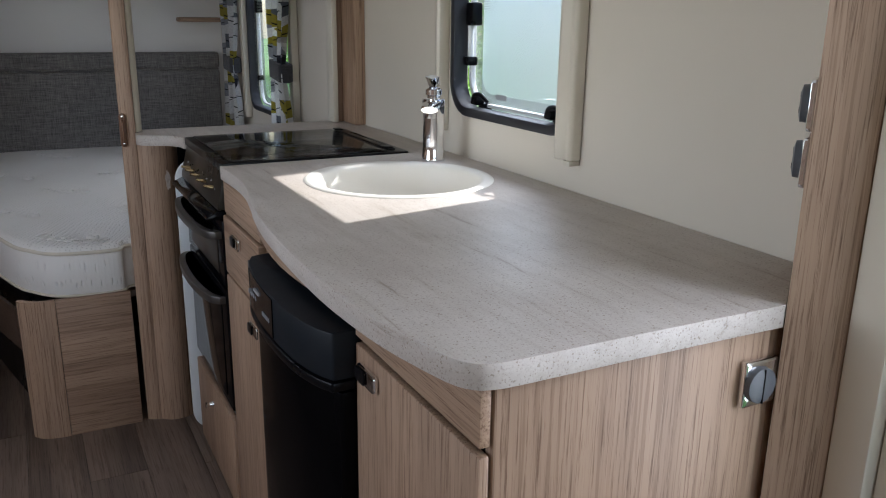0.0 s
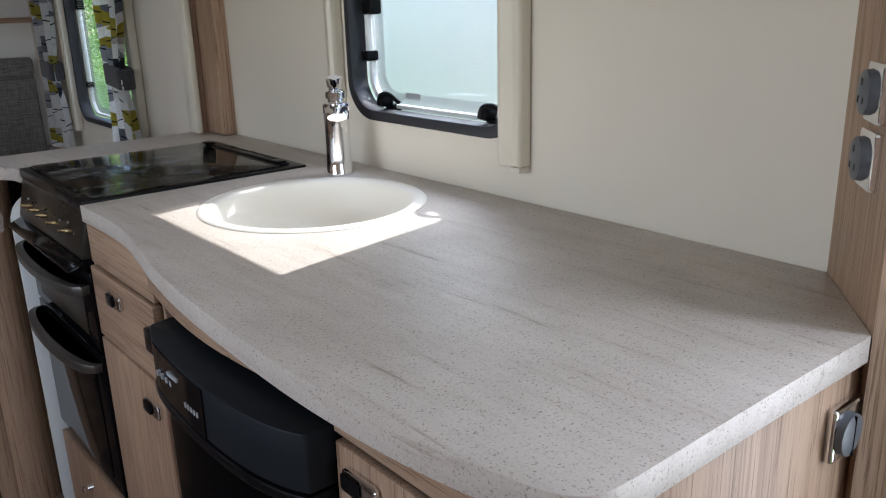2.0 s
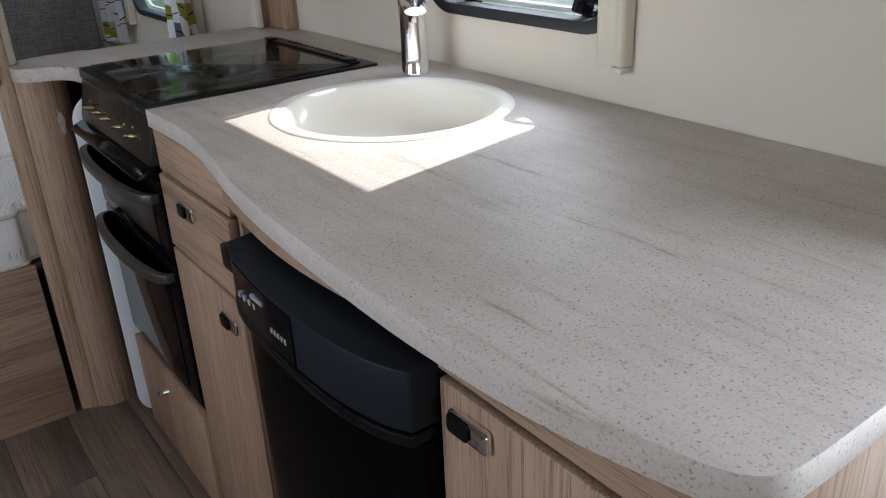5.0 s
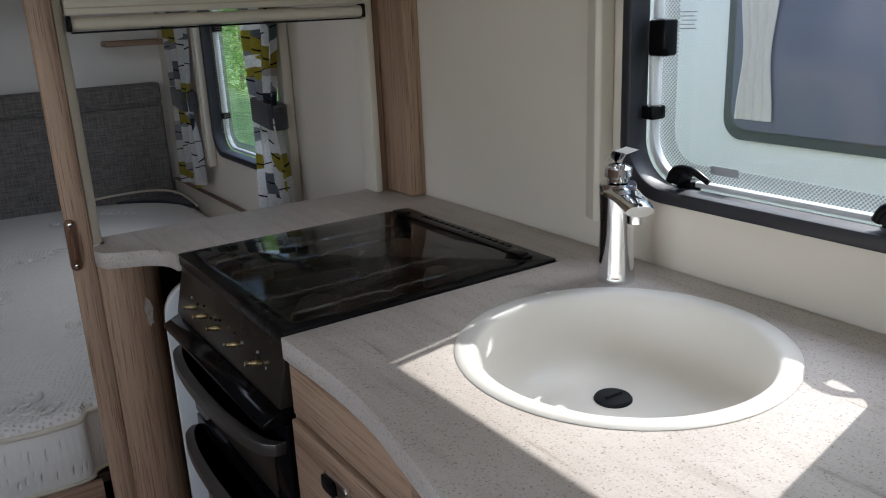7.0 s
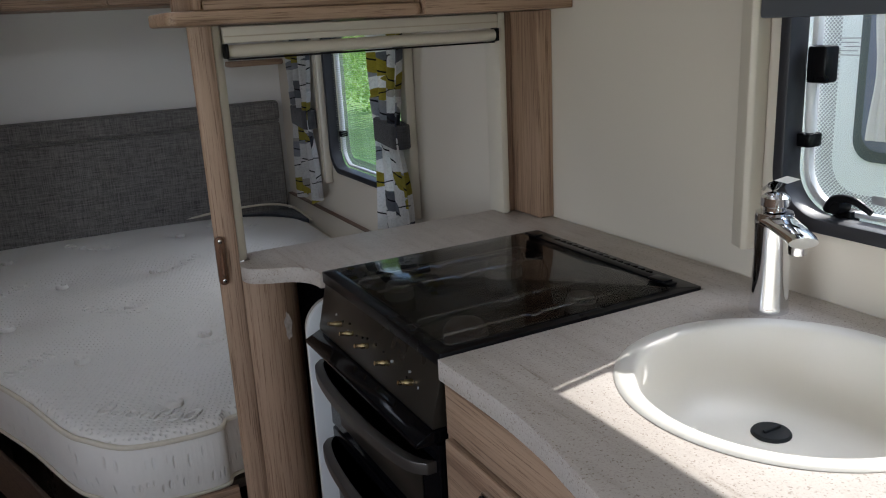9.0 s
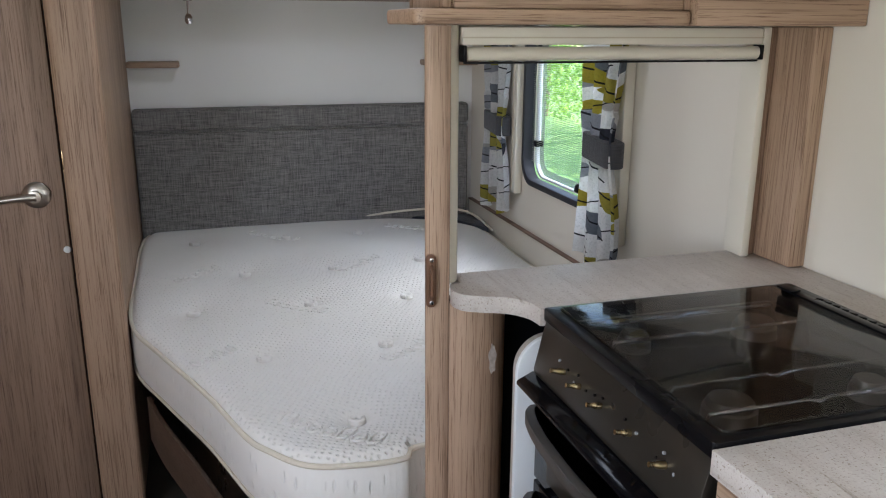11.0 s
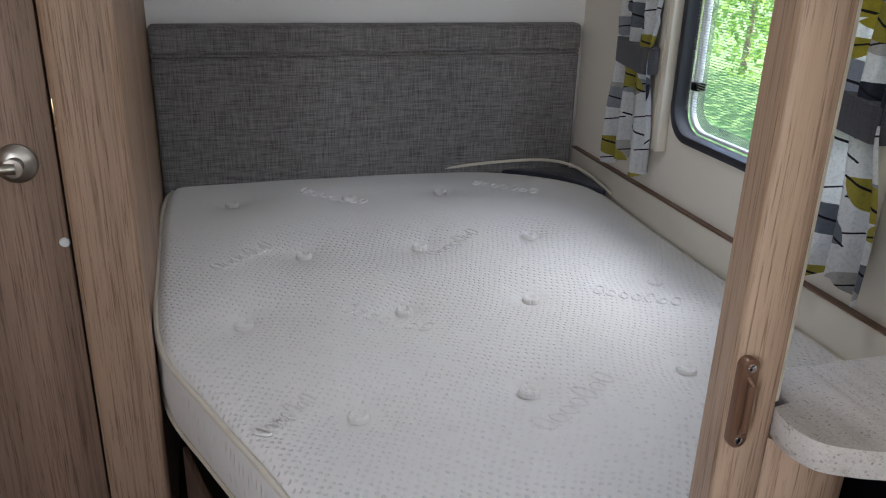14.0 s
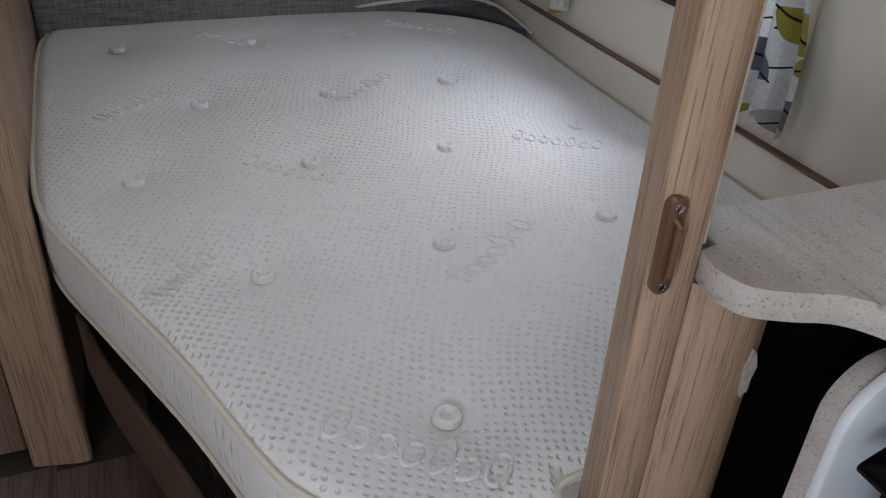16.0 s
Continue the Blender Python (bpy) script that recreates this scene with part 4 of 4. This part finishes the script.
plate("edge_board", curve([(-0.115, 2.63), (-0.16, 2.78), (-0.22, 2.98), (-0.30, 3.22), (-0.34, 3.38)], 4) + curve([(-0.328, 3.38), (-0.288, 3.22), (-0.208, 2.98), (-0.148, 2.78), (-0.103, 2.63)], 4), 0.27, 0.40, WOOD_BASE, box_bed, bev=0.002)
under = root("folded_cloth", (0.8, 4.3, 0.5), "dark folded cloth showing at the mattress corner", "cloth")
plate("fold", curve([(0.50, 4.418), (0.70, 4.39), (0.84, 4.29), (0.92, 4.12), (0.93, 4.3), (0.915, 4.385), (0.7, 4.425)], 4, True), 0.45, 0.614, NAVY, under, bev=0.006)
tube("welt", curve([(0.48, 4.40, 0.629), (0.66, 4.388, 0.644), (0.83, 4.378, 0.644), (0.912, 4.3, 0.632), (0.925, 4.1, 0.612)], 6), 0.005, PIPING, under, 8)

hb = root("headboard", (0.27, 4.42, 0.58), "dark grey woven upholstered headboard with a stitched top band", "headboard")
box("cushion", (-0.384, 4.395, 0.52), (BW - 0.03, 4.448, 0.995), FABRIC, hb, 0.016, 4)
box("top_band", (-0.384, 4.39, 0.998), (BW - 0.03, 4.448, 1.082), FABRIC, hb, 0.016, 4)
tube("seam", [(-0.379, 4.397, 0.9965), (BW - 0.036, 4.397, 0.9965)], 0.004, FABRIC, hb, 8)


def corner_shelf(x0, x1, label):
    plate("shelf", [(x0, 4.449), (x0, 4.36), (x0 + 0.02, 4.35), (x1 - 0.02, 4.35), (x1, 4.36), (x1, 4.449)], 1.232, 1.254, WOOD_X, bev=0.006)
    o = bpy.context.scene.collection.objects[-1]
    return tagged(o, label, "shelf", "shelves over the headboard")


corner_shelf(-0.383, -0.2, "small ash-effect wall shelf with rounded edge over the headboard")
corner_shelf(0.728, BW - 0.002, "small ash-effect wall shelf with rounded edge over the headboard")

ol = root("bed_locker", (0.27, 4.3, 1.47), "row of ash-effect overhead lockers above the bed", "locker")
box("carcass", (-0.383, 4.15, 1.475), (BW - 0.002, 4.449, 1.945), WOOD_X, ol, 0.003)
for a, b in ((-0.38, -0.063), (-0.058, 0.27), (0.275, 0.59), (0.595, BW - 0.006)):
    box("door", (a, 4.128, 1.482), (b, 4.149, 1.94), WOOD_X, ol, 0.004)
    plate("handle", rounded((a + b) / 2 - 0.05, (a + b) / 2 + 0.05, 1.505, 1.528, 0.01), 4.118, 4.1275, CHROME, ol, "y", bev=0.003)


def reading_light(x):
    r = root("reading_light", (x, 4.44, 1.4), "small chrome reading spotlight hanging below the lockers", "lamp", "reading lights over the bed")
    lathe("mount", [(0, 0), (0.016, 0), (0.016, -0.008), (0, -0.01)], (x, 4.36, 1.4745), STEEL, r, n=20)
    tube("stem", [(x, 4.36, 1.465), (x, 4.357, 1.42)], 0.005, CHROME, r, 10)
    lathe("head", [(0, 0), (0.011, 0.001), (0.016, 0.01), (0.015, 0.026), (0.008, 0.036), (0, 0.038)], (x, 4.355, 1.385), CHROME, r, n=20)


reading_light(-0.155)
reading_light(0.685)

# ---- washroom ----
ws = root("washroom_partition", (-0.5, 3.9, 0), "ash-effect washroom wall panel and rounded corner beside the bed", "partition", kind="structure")
box("side_panel", (-0.405, 3.47, 0), (-0.387, HEAD - 0.002, 1.95), WOOD, ws, 0.001)
plate("corner_post", curve([(-0.486, 3.455), (-0.486, 3.437), (-0.43, 3.425), (-0.395, 3.418), (-0.377, 3.425), (-0.376, 3.452), (-0.385, 3.4695), (-0.405, 3.4695)], 4), 0, 1.95, WOOD, ws)
box("head", (-1.22, 3.44, 1.86), (-0.487, 3.47, 1.95), WOOD_X, ws, 0.002)
box("strike_plate", (-0.4895, 3.438, 1.02), (-0.4865, 3.455, 1.075), BRASS, ws, 0.001)
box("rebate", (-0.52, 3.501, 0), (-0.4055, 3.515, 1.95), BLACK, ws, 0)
wd = root("washroom_door", (-0.75, 3.49, 0), "closed ash-effect washroom door with satin metal lever handle", "door")
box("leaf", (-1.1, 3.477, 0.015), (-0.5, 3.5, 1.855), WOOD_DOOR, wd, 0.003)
lathe("rose", [(0, 0), (0.034, 0), (0.034, 0.006), (0.026, 0.012), (0.014, 0.014), (0.013, 0.035), (0.016, 0.04), (0, 0.042)], (-0.564, 3.475, 0.957), STEEL, wd, (0, -1, 0), 36)
tube("lever", curve([(-0.561, 3.44, 0.957), (-0.596, 3.434, 0.957), (-0.646, 3.436, 0.953), (-0.686, 3.44, 0.95)], 5), lambda k: 0.011 - 0.003 * k, STEEL, wd, 12)
lathe("stop_button", [(0, 0.004), (0.008, 0.0035), (0.0095, 0.0), (0, 0)], (-0.508, 3.475, 0.806), WHITE, wd, (0, -1, 0), 24)
box("wash_side_fill", (-1.22, 3.44, 0), (-1.101, 3.47, 1.858), WOOD, ws, 0.002)

# ---- outside ----
ground = setting(box("ground", (-60, -60, -0.55), (60, 60, -0.45), plain("grass_ground", (0.18, 0.31, 0.08), 0.9, var=0.35, scale=1.5), b=0), "grass ground around the caravan", "ground")
nb = root("neighbour_caravan", (3.3, 0.4, -0.45), "white caravan parked alongside with tinted window", "caravan")
box("shell", (2.235, -3.4, -0.15), (3.5, 3.95, 2.04), SHELL, nb, 0.06, 4)
wo = rounded(0.9, 2.62, 0.885, 1.62, 0.07)
plate("window_rubber", wo, 2.222, 2.234, GREY, nb, "x", bev=0.003)
TINT = plain("tinted_acrylic", (0.17, 0.18, 0.25), 0.1, var=0.1)
plate("window_pane", rounded(0.93, 2.585, 0.92, 1.59, 0.06), 2.212, 2.2215, TINT, nb, "x", bev=0.003)
bm = bmesh.new()
for j in range(13):
    for i in range(21):
        z, y = 0.955 + j * 0.05, 2.43 + i * 0.007 + 0.02 * math.exp(-((j - 4) / 2.5) ** 2) * (i / 20 - 0.5) * -2
        bm.verts.new((2.205 + 0.005 * math.sin(i * 1.3), y, z))
bm.verts.ensure_lookup_table()
for j in range(12):
    for i in range(20):
        a = j * 21 + i
        bm.faces.new((bm.verts[a], bm.verts[a + 1], bm.verts[a + 22], bm.verts[a + 21]))
obj("net_curtain", bm, plain("net_cloth", (0.62, 0.6, 0.58), 0.9), nb, True)
for yy in (-2.2, -0.6):
    lathe("wheel", [(0, 0), (0.3, 0), (0.32, 0.03), (0.32, 0.17), (0.3, 0.2), (0, 0.2)], (2.25, yy, -0.15), RUBBER, nb, (1, 0, 0), 32)


def hedge(name, x0, x1, y0, y1, h, count, seed, low=0.0, label="tall leafy green hedge in daylight", kind_of="hedge"):
    rnd = random.Random(seed)
    r = root(name, ((x0 + x1) / 2, (y0 + y1) / 2, -0.45), label, kind_of)
    m, t, p = material("hedge_leaf")
    c = ramp(t, noise_tex(t, coords(t), 3.0, 4), [(0.3, (0.07, 0.15, 0.03)), (0.55, (0.18, 0.33, 0.08)), (0.75, (0.42, 0.52, 0.25))])
    t.links.new(c, p.inputs["Base Color"])
    p.inputs["Roughness"].default_value = 0.5
    tl = t.nodes.new("ShaderNodeBsdfTranslucent")
    ms = node(t, "ShaderNodeMixShader", Fac=0.55)
    t.links.new(mix(t, 0.5, c, (0.5, 0.75, 0.15)), tl.inputs[0])
    t.links.new(p.outputs[0], ms.inputs[1])
    t.links.new(tl.outputs[0], ms.inputs[2])
    t.links.new(ms.outputs[0], t.nodes["Material Output"].inputs[0])
    verts, faces = [], []
    for _ in range(count):
        q = Vector((rnd.uniform(x0, x1), rnd.uniform(y0, y1), -0.45 + low + (h - low) * rnd.random() ** 0.8))
        q.z += 0.2 * math.sin(q.y * 2.1)
        n = Vector((rnd.gauss(-0.4, 0.7), rnd.gauss(0, 0.7), rnd.gauss(0.5, 0.6))).normalized()
        a = n.orthogonal().normalized() * rnd.uniform(0.02, 0.04)
        b = n.cross(a).normalized() * rnd.uniform(0.035, 0.06)
        k = len(verts)
        verts += [q - b, q + a, q + b + n * 0.01, q - a]
        faces.append((k, k + 1, k + 2, k + 3))
    me = bpy.data.meshes.new("leaves")
    me.from_pydata(verts, [], faces)
    me.materials.append(m)
    o = new("leaves", me)
    o.parent, o.matrix_parent_inverse = r, Matrix.Translation(-Vector(r.location))
    o["kind"] = "stuff"
    for j in range(7):
        yy = y0 + (j + 0.5) * (y1 - y0) / 7
        tube("stem", [((x0 + x1) / 2, yy, -0.45), ((x0 + x1) / 2 + 0.1, yy + 0.05, h * 0.4), ((x0 + x1) / 2, yy - 0.1, h * 0.75)], lambda k: 0.05 - 0.035 * k, WOOD_DARK, r, 8)


hedge("hedge", 6.6, 7.4, 5.0, 24.0, 3.4, 42000, 3)
# Added sun blocker: its dense crown stops the rays through the bed window.
hedge("shrub", 3.75, 4.6, 3.75, 5.3, 5.4, 24000, 6, 2.9, "tall dense shrub added outside to keep direct sun off the bed", "shrub")
# Out of view; sparse leaves added to break up the sun on the worktop.
hedge("dapple_tree", 3.75, 4.5, 2.62, 3.7, 4.9, 520, 7, 3.2, "unseen sparse-leaved tree added to dapple the kitchen sun patch", "tree")

# ---- floor planks ----
rnd = random.Random(5)
pm = {}
for i in range(14):
    y = -2.52 + rnd.uniform(-0.9, 0)
    x = -1.22 + i * 0.155
    while y < 3.4:
        a, b = max(y, -2.5), min(y + 1.2, 3.43)
        if b - a > 0.1 and x < 0.36:
            key = round(b - a, 2)
            if key not in pm:
                bm = bmesh.new()
                bmesh.ops.create_cube(bm, size=1)
                for v in bm.verts:
                    v.co = Vector((v.co.x * 0.1535, v.co.y * (key - 0.0015), v.co.z * 0.004))
                me = bpy.data.meshes.new("plank")
                bm.to_mesh(me)
                bm.free()
                me.materials.append(FLOORWOOD)
                pm[key] = me
            o = new("plank", pm[key])
            o.location = (x + 0.0775, (a + b) / 2, -0.002)
            o.parent = floor
        y += 1.2
